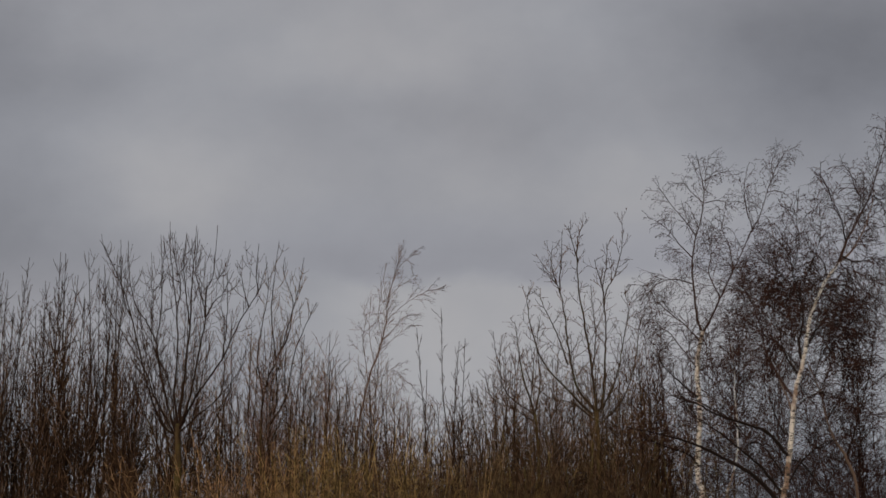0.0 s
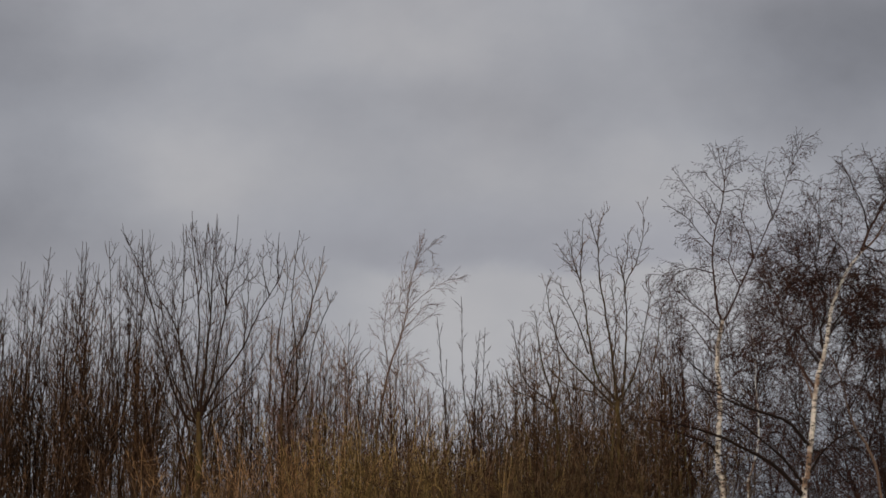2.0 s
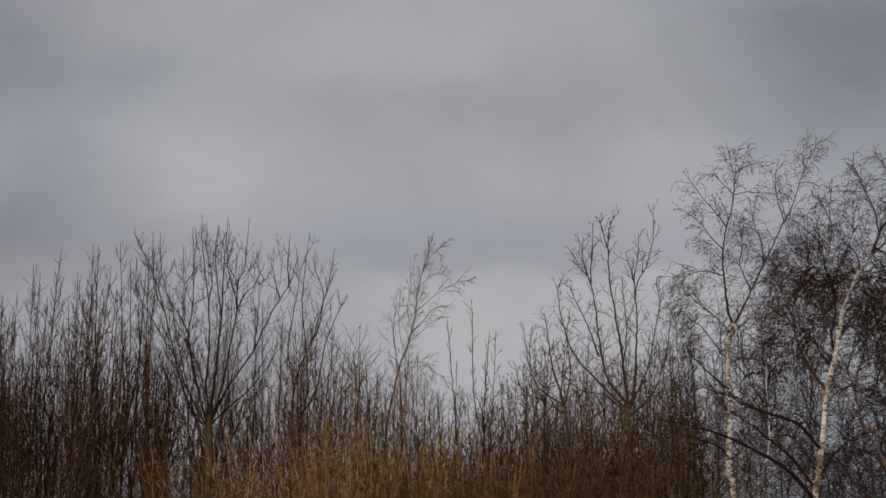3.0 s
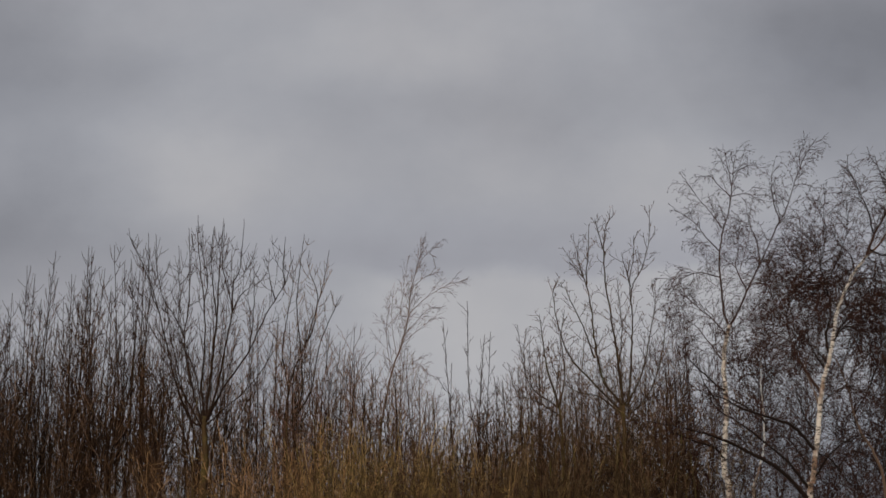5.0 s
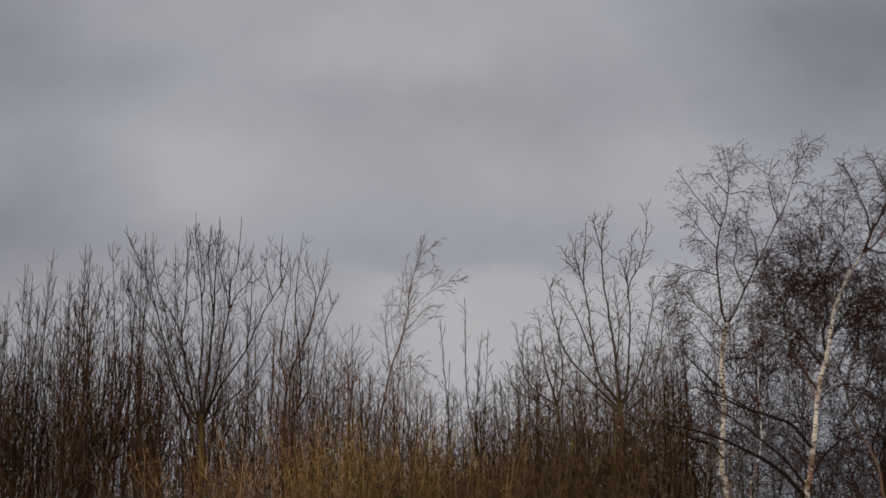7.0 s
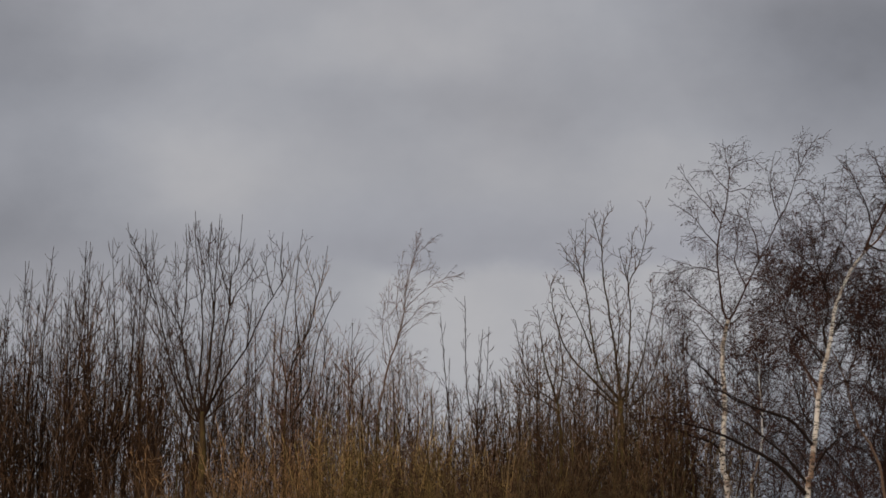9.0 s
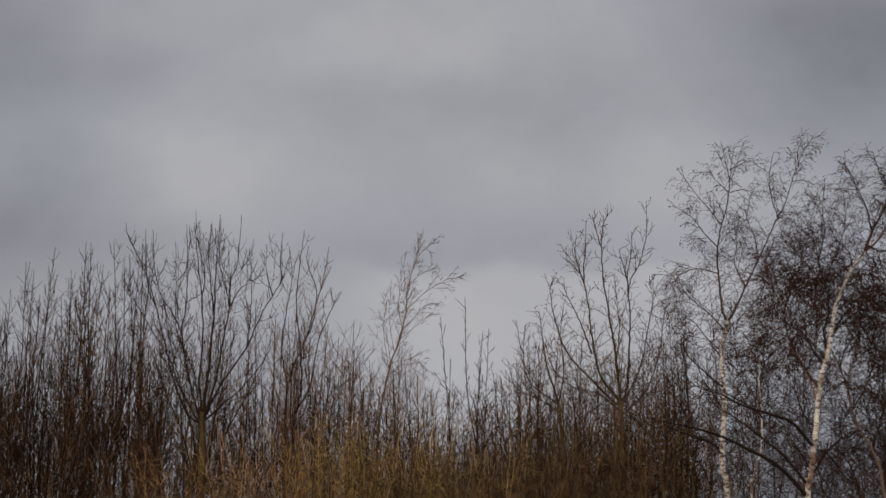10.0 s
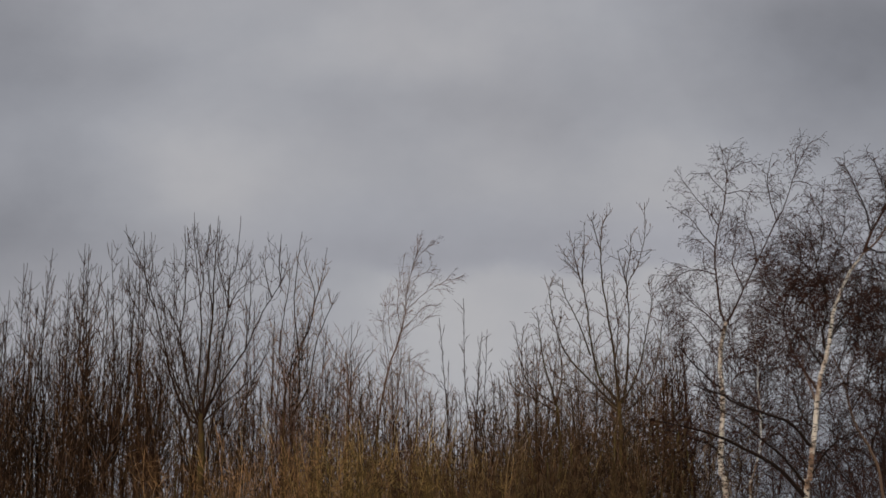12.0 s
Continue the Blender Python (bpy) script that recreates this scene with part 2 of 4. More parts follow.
def sprout(rng, wood, pts, habit, length, radius, level, first=0.2, order=0, rise=0.0):
    """Side shoots along a branch; each bears its own, down to the last level. rise: height of the branch's own origin."""
    every = habit.every * (0.72 ** order)
    lift = habit.lift[min(order, len(habit.lift) - 1)]
    span = sum((q - p).length for p, q in zip(pts, pts[1:]))
    count = max(1, int(span * (1 - first) / every))
    turn = rng.uniform(0, 6.2832)
    for k in range(count):
        f = first + (last_shoot(habit, span) - first) * (k + rng.uniform(0.1, 0.9)) / count
        i = min(int(f * (len(pts) - 1)), len(pts) - 2)
        p = pts[i].lerp(pts[i + 1], f * (len(pts) - 1) - i)
        if p.z + rise < BARE_BELOW:
            continue
        along = (pts[i + 1] - pts[i]).normalized()
        turn += 1.57 if habit.pair else 2.4 + rng.uniform(-0.5, 0.5)
        for side in ((0.0, 3.1416) if habit.pair and rng.random() < 0.6 else (0.0,)):
            reach = length * rng.uniform(0.35, 1.0) * (1.2 - 0.78 * f)
            thick = radius * rng.uniform(0.75, 1.1)
            twig = shoot(rng, p, sideways(along, radians(habit.angle) * rng.uniform(0.6, 1.35), turn + side + rng.uniform(-0.3, 0.3)), reach,
                         5 if level > 0 and order == 0 else 4 if level > 0 else 2 if reach < 0.25 else 3, lift, habit.wobble, habit.drift)
            wood.tube(twig, taper(len(twig), thick, thick * 0.62), 4 if level > 1 else 3)
            if habit.bud and rng.random() < 0.6:
                wood.bud(twig[-1], (twig[-1] - twig[-2]).normalized(), habit.bud * rng.uniform(0.7, 1.2))
            if level:
                sprout(rng, wood, twig, habit, length * habit.shrink, max(radius * habit.thin, 0.0023), level - 1, 0.15, order + 1, rise)


def rooted(name, x, y, label, category, group):
    root = new(name)
    root.location = (x, y, 0.0)
    return tagged(root, label, category, group)


SWAYING, HINGED = [], []


class Tree:
    """A large tree: its trunk and each limb run through a few places in the world; twigs grow along them."""

    def __init__(self, name, seed, trunk, radius, end, bark_material, twig_material, habit, twig, label, group,
                 sway=0.1, limb_sway=0.2, limb_bark=None, first=0.5):
        self.rng = random.Random(seed)
        self.base = Vector((trunk[0][0], trunk[0][1], 0.0))
        self.root = rooted(name, self.base.x, self.base.y, label, "tree", group)
        self.habit, self.twig, self.twigs, self.skin, self.limb_sway = habit, twig, twig_material, limb_bark or bark_material, limb_sway
        pts = [p - self.base for p in smooth(trunk, 6, 0.008, self.rng)]
        wood, fine = Wood(), Wood()
        wood.tube(pts, taper(len(pts), radius, end, 0.9), 10)
        wood.part("trunk", bark_material, self.root)
        sprout(self.rng, fine, pts, habit, *twig, first)
        if fine.verts:
            fine.part("crown", twig_material, self.root, "fine bare winter twigs", "stuff")
        SWAYING.append((self.root, sway, self.rng.uniform(0, 6.28)))

    def limb(self, thick, *points, name="limb", skin=None, habit=None, twig=None, first=0.12, tip=0.0038, twigs=None, bend=0.55):
        """A limb with its own twigs, hinged where it leaves the tree."""
        start = Vector(points[0])
        pts = [p - start for p in smooth(points, 6, 0.008, self.rng)]
        wood, fine = Wood(), Wood()
        wood.tube(pts, taper(len(pts), thick, tip, bend), 7)
        ob = wood.part(name, skin or self.skin, self.root)
        ob.location = start - self.base
        sprout(self.rng, fine, pts, habit or self.habit, *(twig or self.twig), first, 0, start.z)
        fine.part("spray", twigs or self.twigs, ob, "fine bare winter twigs", "stuff")
        HINGED.append((ob, self.limb_sway, self.rng.uniform(0, 6.28)))


def pole_tree(seed, x, y, height, label, group, lean=0.0, material=None, twigs=None, style=POLE, radius=0.02, twig=(0.8, 0.0062, 1),
              fan=0.25, stems=(1, 2, 2, 3), first=0.25):
    """A slender upright young tree; its first stem reaches the full height above its foot, others fan out lower."""
    rng = random.Random(seed)
    root = rooted("young_tree", x - lean, y, label, "young tree", group)
    fine = Wood()
    for k in range(rng.choice(stems)):
        wood = Wood()
        side = rng.uniform(-fan, fan) if k else 0.0
        top = Vector((lean + side, rng.uniform(-fan, fan) * 0.7, height * (rng.uniform(0.78, 0.97) if k else 1.0)))
        pts = smooth([(rng.uniform(-0.08, 0.08), rng.uniform(-0.08, 0.08), -0.05), top * 0.45 + Vector((side * 0.1 + rng.gauss(0, 0.09), 0, 0)),
                      top * 0.72 + Vector((side * 0.12 + rng.gauss(0, 0.05), 0, 0)), top], 6, 0.008, rng)
        wood.tube(pts, taper(len(pts), radius * rng.uniform(0.8, 1.2), 0.0042, 0.8), 5)
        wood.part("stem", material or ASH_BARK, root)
        sprout(rng, fine, pts, style, *twig, first)
    fine.part("crown", twigs or DARK_TWIG, root, "fine bare winter twigs", "stuff")
    SWAYING.append((root, 0.10, rng.uniform(0, 6.28)))
    return root


def shrub(seed, x, y, height, spread, stems, material, label, group, habit=SCRUB, rod=0.0060):
    """A thicket shrub: many thin rods fan out from one stool and cross."""
    rng = random.Random(seed)
    root = rooted("shrub", x, y, label, "shrub", group)
    fine = Wood()
    for k in range(stems):
        turn, out = rng.uniform(0, 6.28), spread * math.sqrt(rng.random())
        foot = Vector((math.cos(turn) * out * 0.45, math.sin(turn) * out * 0.45, -0.03))
        d = Vector((math.cos(turn) * out * 0.4 + rng.gauss(0, 0.17), math.sin(turn) * out * 0.25, 1))
        pts = shoot(rng, foot, d, height * rng.uniform(0.62, 1.12), 10, 0.05, 0.06)
        wood = Wood() if k < 12 else fine
        wood.tube(pts, taper(len(pts), rod * rng.uniform(0.8, 1.5), 0.0034), 4 if k < 12 else 3)
        if k < 12:
            wood.part("stem", material, root)
        sprout(rng, fine, pts, habit, 0.42, 0.0038, 1, 0.5)
    fine.part("crown", material, root, kind="stuff")
    SWAYING.append((root, 0.08, rng.uniform(0, 6.28)))
    return root


def skyline(x):
    """Height of the thicket's top along the row."""
    ks = ((-9, 5.6), (-7.3, 5.75), (-5.2, 6.1), (-3.6, 5.8), (-2.4, 5.7), (-1.4, 5.4), (-0.5, 4.8), (0.1, 4.2), (0.7, 4.3), (1.1, 4.8), (2.0, 5.6), (3.0, 5.8), (4.0, 5.2), (5.5, 4.6), (9, 5.4))
    for (a, h), (b, k) in zip(ks, ks[1:]):
        if x <= b:
            return h + (k - h) * (x - a) / (b - a)
    return ks[-1][1]


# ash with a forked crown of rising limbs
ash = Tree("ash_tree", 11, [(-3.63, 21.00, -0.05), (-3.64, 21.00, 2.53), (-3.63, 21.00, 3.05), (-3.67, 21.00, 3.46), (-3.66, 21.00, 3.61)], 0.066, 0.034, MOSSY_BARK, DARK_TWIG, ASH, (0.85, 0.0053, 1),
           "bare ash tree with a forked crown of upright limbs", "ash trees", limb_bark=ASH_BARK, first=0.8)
ash.limb(0.025, (-3.67, 21.00, 3.42), (-3.90, 20.94, 3.60), (-4.10, 20.89, 4.10), (-4.24, 20.83, 4.62), (-4.40, 20.77, 5.24), (-4.56, 20.71, 5.72), (-4.74, 20.66, 6.11), (-4.83, 20.60, 6.32))
ash.limb(0.014, (-4.41, 20.80, 5.24), (-4.50, 20.70, 5.45), (-4.55, 20.60, 5.87), (-4.56, 20.50, 6.38))
ash.limb(0.024, (-3.68, 21.00, 3.46), (-3.87, 21.06, 4.00), (-4.05, 21.12, 4.81), (-4.02, 21.18, 5.35), (-4.04, 21.24, 6.00), (-4.09, 21.30, 6.65))
ash.limb(0.015, (-4.04, 21.10, 4.82), (-4.22, 21.20, 5.18), (-4.45, 21.30, 5.51), (-4.60, 21.40, 6.04), (-4.66, 21.50, 6.60))
ash.limb(0.025, (-3.66, 21.00, 3.49), (-3.74, 21.04, 4.09), (-3.72, 21.08, 4.80), (-3.78, 21.12, 5.52), (-3.89, 21.16, 6.26), (-3.93, 21.20, 6.84))
ash.limb(0.012, (-3.76, 21.10, 5.34), (-3.71, 21.03, 5.78), (-3.79, 20.97, 6.13), (-3.83, 20.90, 6.34))
ash.limb(0.029, (-3.65, 21.00, 3.52), (-3.59, 20.96, 4.30), (-3.53, 20.92, 5.04), (-3.51, 20.88, 5.66), (-3.49, 20.84, 6.10), (-3.46, 20.80, 6.69))
ash.limb(0.014, (-3.52, 20.90, 5.13), (-3.58, 20.77, 5.64), (-3.60, 20.63, 6.06), (-3.55, 20.50, 6.47))
ash.limb(0.025, (-3.63, 21.00, 3.54), (-3.47, 20.95, 4.08), (-3.37, 20.90, 4.68), (-3.28, 20.85, 5.22), (-3.37, 20.80, 5.64), (-3.44, 20.75, 5.99), (-3.42, 20.70, 6.59))
ash.limb(0.015, (-3.26, 20.75, 5.21), (-3.24, 20.67, 5.62), (-3.13, 20.58, 5.88), (-3.08, 20.50, 6.61))
ash.limb(0.014, (-3.25, 20.75, 5.22), (-3.15, 20.83, 5.47), (-3.02, 20.92, 5.64), (-2.88, 21.00, 6.00))
ash.limb(0.024, (-3.62, 21.00, 3.56), (-3.40, 21.08, 4.07), (-3.06, 21.16, 4.60), (-2.80, 21.24, 5.22), (-2.53, 21.32, 5.73), (-2.40, 21.40, 6.22))
ash.limb(0.014, (-2.67, 21.30, 5.48), (-2.76, 21.40, 5.76), (-2.86, 21.50, 6.20))
ash.limb(0.013, (-2.53, 21.35, 5.75), (-2.56, 21.27, 6.01), (-2.52, 21.20, 6.49))
ash.limb(0.015, (-3.62, 21.00, 3.49), (-3.31, 20.85, 3.75), (-3.02, 20.70, 3.96), (-2.69, 20.55, 4.37), (-2.55, 20.40, 4.78))
ash.limb(0.017, (-3.72, 21.00, 3.46), (-4.03, 20.92, 4.03), (-4.17, 20.84, 4.41), (-4.49, 20.76, 4.93), (-4.77, 20.68, 5.40), (-4.87, 20.60, 5.67))
ash.limb(0.014, (-3.03, 21.10, 4.61), (-3.01, 21.27, 5.10), (-3.02, 21.43, 5.58), (-3.07, 21.60, 6.15))
ash.limb(0.014, (-3.69, 21.00, 3.52), (-3.86, 21.15, 4.28), (-4.17, 21.30, 4.92), (-4.23, 21.45, 5.59), (-4.31, 21.60, 6.43))

ash.limb(0.024, (-3.70, 21.00, 2.37), (-3.73, 20.97, 2.87), (-3.81, 20.93, 3.38), (-3.97, 20.90, 3.90), (-4.10, 20.87, 4.42), (-4.23, 20.83, 4.94), (-4.28, 20.80, 5.46), skin=ASH_BARK, first=0.3)
ash.limb(0.022, (-3.55, 21.00, 2.37), (-3.54, 20.96, 2.87), (-3.47, 20.92, 3.47), (-3.36, 20.88, 3.98), (-3.24, 20.84, 4.59), (-3.14, 20.80, 5.02), skin=ASH_BARK, first=0.3)
ash.limb(0.018, (-3.75, 21.00, 2.37), (-3.85, 20.93, 2.96), (-4.01, 20.85, 3.46), (-4.20, 20.77, 3.88), (-4.34, 20.70, 4.31), skin=ASH_BARK, first=0.3)
ash.limb(0.018, (-3.50, 21.00, 2.37), (-3.39, 21.07, 3.05), (-3.18, 21.15, 3.58), (-2.96, 21.23, 4.02), (-2.86, 21.30, 4.47), skin=ASH_BARK, first=0.3)

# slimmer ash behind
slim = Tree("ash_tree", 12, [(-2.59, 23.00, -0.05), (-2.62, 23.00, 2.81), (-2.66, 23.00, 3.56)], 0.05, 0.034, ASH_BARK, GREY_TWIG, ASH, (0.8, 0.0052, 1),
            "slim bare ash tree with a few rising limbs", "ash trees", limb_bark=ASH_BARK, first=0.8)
slim.limb(0.026, (-2.64, 23.00, 3.51), (-2.62, 23.05, 4.13), (-2.52, 23.10, 4.62), (-2.36, 23.15, 5.00), (-2.17, 23.20, 5.69), (-2.05, 23.25, 6.22), (-1.98, 23.30, 6.73))
slim.limb(0.024, (-2.63, 23.00, 3.46), (-2.41, 22.94, 3.93), (-2.37, 22.88, 4.59), (-2.47, 22.82, 5.60), (-2.44, 22.76, 6.22), (-2.36, 22.70, 6.88))
slim.limb(0.017, (-2.36, 23.10, 4.99), (-2.22, 23.18, 5.36), (-2.17, 23.25, 5.92), (-2.35, 23.32, 6.44), (-2.34, 23.40, 6.75))
slim.limb(0.016, (-2.60, 23.00, 4.22), (-2.74, 23.12, 4.91), (-2.69, 23.25, 5.52), (-2.62, 23.38, 6.14), (-2.69, 23.50, 6.78))
slim.limb(0.018, (-2.55, 23.00, 3.70), (-2.22, 22.90, 4.21), (-2.08, 22.80, 4.96), (-1.85, 22.70, 5.53), (-1.71, 22.60, 5.80))

# small leaning birch
small_birch_tree = Tree("birch_tree", 21, [(-1.10, 24.00, -0.05), (-1.07, 24.00, 3.25), (-0.99, 24.00, 4.04), (-0.82, 24.00, 4.78), (-0.67, 24.00, 5.20), (-0.55, 24.00, 5.70), (-0.52, 24.00, 6.08), (-0.37, 24.00, 6.65), (-0.27, 24.00, 7.10)], 0.024, 0.0022,
                        RED_BARK, RED_TWIG, SPRAY, (0.55, 0.0032, 2), "small leaning birch with reddish drooping twigs", "birch trees", sway=0.0, limb_bark=RED_TWIG, first=0.42)
small_birch_tree.limb(0.0065, (-0.53, 24.00, 5.73), (-0.29, 23.95, 5.95), (-0.02, 23.90, 6.13), (0.22, 23.85, 6.24), (0.36, 23.80, 6.25), first=0.3, tip=0.0026)
small_birch_tree.limb(0.0065, (-0.50, 24.00, 6.14), (-0.33, 24.07, 6.34), (-0.12, 24.13, 6.48), (0.02, 24.20, 6.51), first=0.3, tip=0.0026)
small_birch_tree.limb(0.0065, (-0.68, 24.00, 5.17), (-0.46, 24.07, 5.37), (-0.26, 24.13, 5.55), (-0.12, 24.20, 5.62), first=0.3, tip=0.0026)
small_birch_tree.limb(0.0065, (-0.82, 24.00, 4.76), (-0.56, 23.93, 4.81), (-0.32, 23.87, 4.76), (-0.20, 23.80, 4.49), first=0.3, tip=0.0026)
small_birch_tree.limb(0.0065, (-0.62, 24.00, 5.39), (-0.69, 24.03, 5.81), (-0.63, 24.07, 6.28), (-0.55, 24.10, 6.80), first=0.3, tip=0.0026)
small_birch_tree.limb(0.0065, (-0.43, 24.00, 6.42), (-0.33, 24.03, 6.67), (-0.20, 24.07, 6.84), (-0.08, 24.10, 6.78), first=0.3, tip=0.0026)
small_birch_tree.limb(0.0065, (-0.76, 24.00, 4.94), (-0.83, 24.03, 5.35), (-0.85, 24.07, 5.76), (-0.81, 24.10, 6.18), first=0.3, tip=0.0026)
small_birch_tree.limb(0.0065, (-0.91, 24.00, 4.44), (-0.72, 24.07, 4.70), (-0.49, 24.13, 4.74), (-0.32, 24.20, 4.46), first=0.3, tip=0.0026)
small_birch_tree.limb(0.0065, (-0.86, 24.00, 4.64), (-0.92, 23.93, 5.08), (-0.94, 23.87, 5.47), (-0.88, 23.80, 5.82), first=0.3, tip=0.0026)
small_birch_tree.limb(0.0065, (-0.62, 24.00, 5.34), (-0.40, 24.07, 5.60), (-0.20, 24.13, 5.82), (-0.04, 24.20, 5.84), first=0.3, tip=0.0026)
small_birch = small_birch_tree.root

# young trees in the gap: foot, top, lean
for seed, x, top, lean, thick in ((31, 0.37, 5.41, -0.03, 0.017), (32, -0.01, 5.12, -0.37, 0.013), (33, 0.65, 4.89, 0.03, 0.013), (34, 0.74, 4.93, 0.09, 0.011), (35, 1.17, 5.05, -0.07, 0.014), (36, 0.58, 4.43, 0.00, 0.011), (37, 0.84, 4.15, 0.00, 0.010), (38, 0.14, 4.43, -0.07, 0.009), (39, 1.34, 4.79, -0.09, 0.011)):
    pole_tree(seed, x, 21.0, top, "slender dark bare young tree with upright shoots", "young trees in the gap", lean, radius=thick,
              twig=(0.5, 0.0052, 1), stems=(1,), first=0.5)

# broad alder with several leaders
alder = Tree("alder_tree", 41, [(2.81, 21.00, -0.05), (2.78, 21.00, 2.62), (2.77, 21.00, 3.78)], 0.050, 0.032, MOSSY_BARK, THICKET_TWIG, SPUR, (0.46, 0.0052, 1),
             "bare alder with several upright leaders and mossy trunk", "alder trees", limb_bark=ALDER_BARK, first=0.75)
alder.limb(0.032, (2.77, 21.00, 3.75), (2.74, 21.01, 4.06), (2.69, 21.03, 4.68), (2.63, 21.04, 5.11), (2.55, 21.06, 5.75), (2.54, 21.07, 6.24), (2.58, 21.09, 6.61), (2.72, 21.10, 6.86))
alder.limb(0.012, (2.55, 21.10, 6.16), (2.47, 21.05, 6.47), (2.40, 21.00, 6.73))
alder.limb(0.026, (2.76, 21.00, 3.79), (2.47, 20.95, 4.15), (2.34, 20.90, 4.75), (2.29, 20.85, 5.22), (2.21, 20.80, 5.64), (2.09, 20.75, 5.83), (1.92, 20.70, 5.98))
alder.limb(0.014, (2.21, 20.75, 5.59), (2.22, 20.68, 5.98), (2.25, 20.60, 6.43))
alder.limb(0.012, (2.16, 20.75, 5.74), (2.10, 20.82, 6.05), (2.13, 20.90, 6.39))
alder.limb(0.026, (2.79, 21.00, 3.78), (2.86, 20.98, 3.99), (2.92, 20.97, 4.69), (2.94, 20.95, 5.05), (2.92, 20.93, 5.71), (2.98, 20.92, 6.07), (3.00, 20.90, 6.44))
alder.limb(0.014, (2.91, 20.90, 5.39), (2.97, 20.97, 5.68), (3.12, 21.05, 5.95), (3.26, 21.12, 6.44), (3.29, 21.20, 7.01), first=0.3)
alder.limb(0.013, (2.92, 20.90, 5.62), (2.85, 20.80, 5.82), (2.76, 20.70, 6.12))
alder.limb(0.024, (2.71, 21.00, 3.72), (2.28, 20.90, 4.14), (1.95, 20.80, 4.50), (1.77, 20.70, 4.96), (1.68, 20.60, 5.43), (1.71, 20.50, 5.60))
alder.limb(0.016, (2.32, 20.80, 4.48), (2.14, 20.73, 4.97), (1.97, 20.67, 5.31), (1.86, 20.60, 5.56))
alder.limb(0.018, (2.82, 21.00, 3.77), (3.08, 21.10, 4.27), (3.25, 21.20, 4.91), (3.35, 21.30, 5.38), (3.34, 21.40, 5.76))
alder.limb(0.018, (2.83, 21.00, 3.60), (3.21, 21.12, 4.01), (3.44, 21.25, 4.65), (3.53, 21.38, 5.12), (3.62, 21.50, 5.41))
alder.limb(0.014, (2.72, 21.00, 4.43), (2.80, 21.17, 4.90), (2.80, 21.33, 5.38), (2.78, 21.50, 5.87))
alder.limb(0.018, (2.73, 21.00, 3.65), (2.39, 20.90, 3.90), (2.04, 20.80, 3.97), (1.73, 20.70, 4.22), (1.58, 20.60, 4.64))

second = Tree("alder_tree", 42, [(1.82, 20.60, -0.05), (1.81, 20.60, 2.85), (1.76, 20.60, 3.74)], 0.030, 0.018, MOSSY_BARK, THICKET_TWIG, SPUR, (0.46, 0.0052, 1),
              "low bare alder with spreading mossy stems", "alder trees", limb_bark=ALDER_BARK, first=0.7)
second.limb(0.022, (1.76, 20.60, 3.71), (1.59, 20.53, 4.28), (1.52, 20.47, 4.71), (1.47, 20.40, 5.10))
second.limb(0.018, (1.77, 20.60, 3.68), (1.34, 20.70, 4.05), (1.25, 20.80, 4.49), (1.31, 20.90, 4.95))
second.limb(0.018, (1.76, 20.60, 3.73), (1.86, 20.67, 4.22), (1.82, 20.73, 4.75), (1.89, 20.80, 5.24))
second.limb(0.016, (1.79, 20.60, 3.57), (1.45, 20.50, 3.77), (1.11, 20.40, 3.93), (0.98, 20.30, 4.34))

# tall birch with two leaders
tall = Tree("birch_tree", 51, [(4.39, 21.00, -0.05), (4.33, 21.00, 2.35), (4.28, 21.00, 2.70), (4.28, 21.00, 3.05), (4.33, 21.00, 3.56), (4.34, 21.00, 3.91), (4.33, 21.00, 4.35), (4.36, 21.00, 4.70), (4.44, 21.00, 5.04)], 0.050, 0.032, BIRCH_BARK, BIRCH_TWIG,
            OPEN_BIRCH, (0.72, 0.0050, 2), "tall bare birch with pale trunk and fine drooping twigs", "birch trees", limb_sway=0.45, limb_bark=BROWN_LIMB, first=0.75)
tall.limb(0.026, (4.44, 21.00, 5.02), (4.37, 21.01, 5.25), (4.34, 21.02, 5.69), (4.33, 21.04, 6.14), (4.42, 21.05, 6.60), (4.51, 21.06, 6.88), (4.59, 21.08, 7.35), (4.62, 21.09, 7.64), (4.69, 21.10, 7.95), first=0.05, twig=(0.58, 0.0042, 2), tip=0.0028)
tall.limb(0.021, (4.44, 21.00, 5.02), (4.55, 20.98, 5.18), (4.70, 20.96, 5.49), (4.88, 20.94, 5.85), (5.02, 20.92, 6.12), (5.24, 20.90, 6.57), (5.40, 20.88, 6.84), (5.52, 20.86, 7.20), (5.63, 20.84, 7.48), (5.75, 20.82, 7.75), (5.95, 20.80, 8.02), first=0.1, twig=(0.58, 0.0042, 2), tip=0.0028)
tall.limb(0.013, (4.35, 21.05, 6.22), (4.15, 20.97, 6.40), (3.92, 20.88, 6.66), (3.61, 20.80, 6.84), twig=(0.5, 0.0036, 2), tip=0.0028)
tall.limb(0.012, (4.41, 21.05, 6.59), (4.25, 21.13, 6.86), (4.02, 21.22, 7.20), (3.79, 21.30, 7.60), twig=(0.5, 0.0036, 2), tip=0.0028)
tall.limb(0.010, (4.57, 21.10, 7.13), (4.38, 21.20, 7.37), (4.27, 21.30, 7.62), twig=(0.5, 0.0036, 2), tip=0.0028)
tall.limb(0.010, (4.59, 21.10, 7.13), (4.82, 21.00, 7.15), (5.02, 20.90, 6.97), twig=(0.5, 0.0036, 2), tip=0.0028)
tall.limb(0.009, (4.61, 21.10, 7.50), (4.82, 21.15, 7.63), (5.02, 21.20, 7.70), twig=(0.5, 0.0036, 2), tip=0.0028)
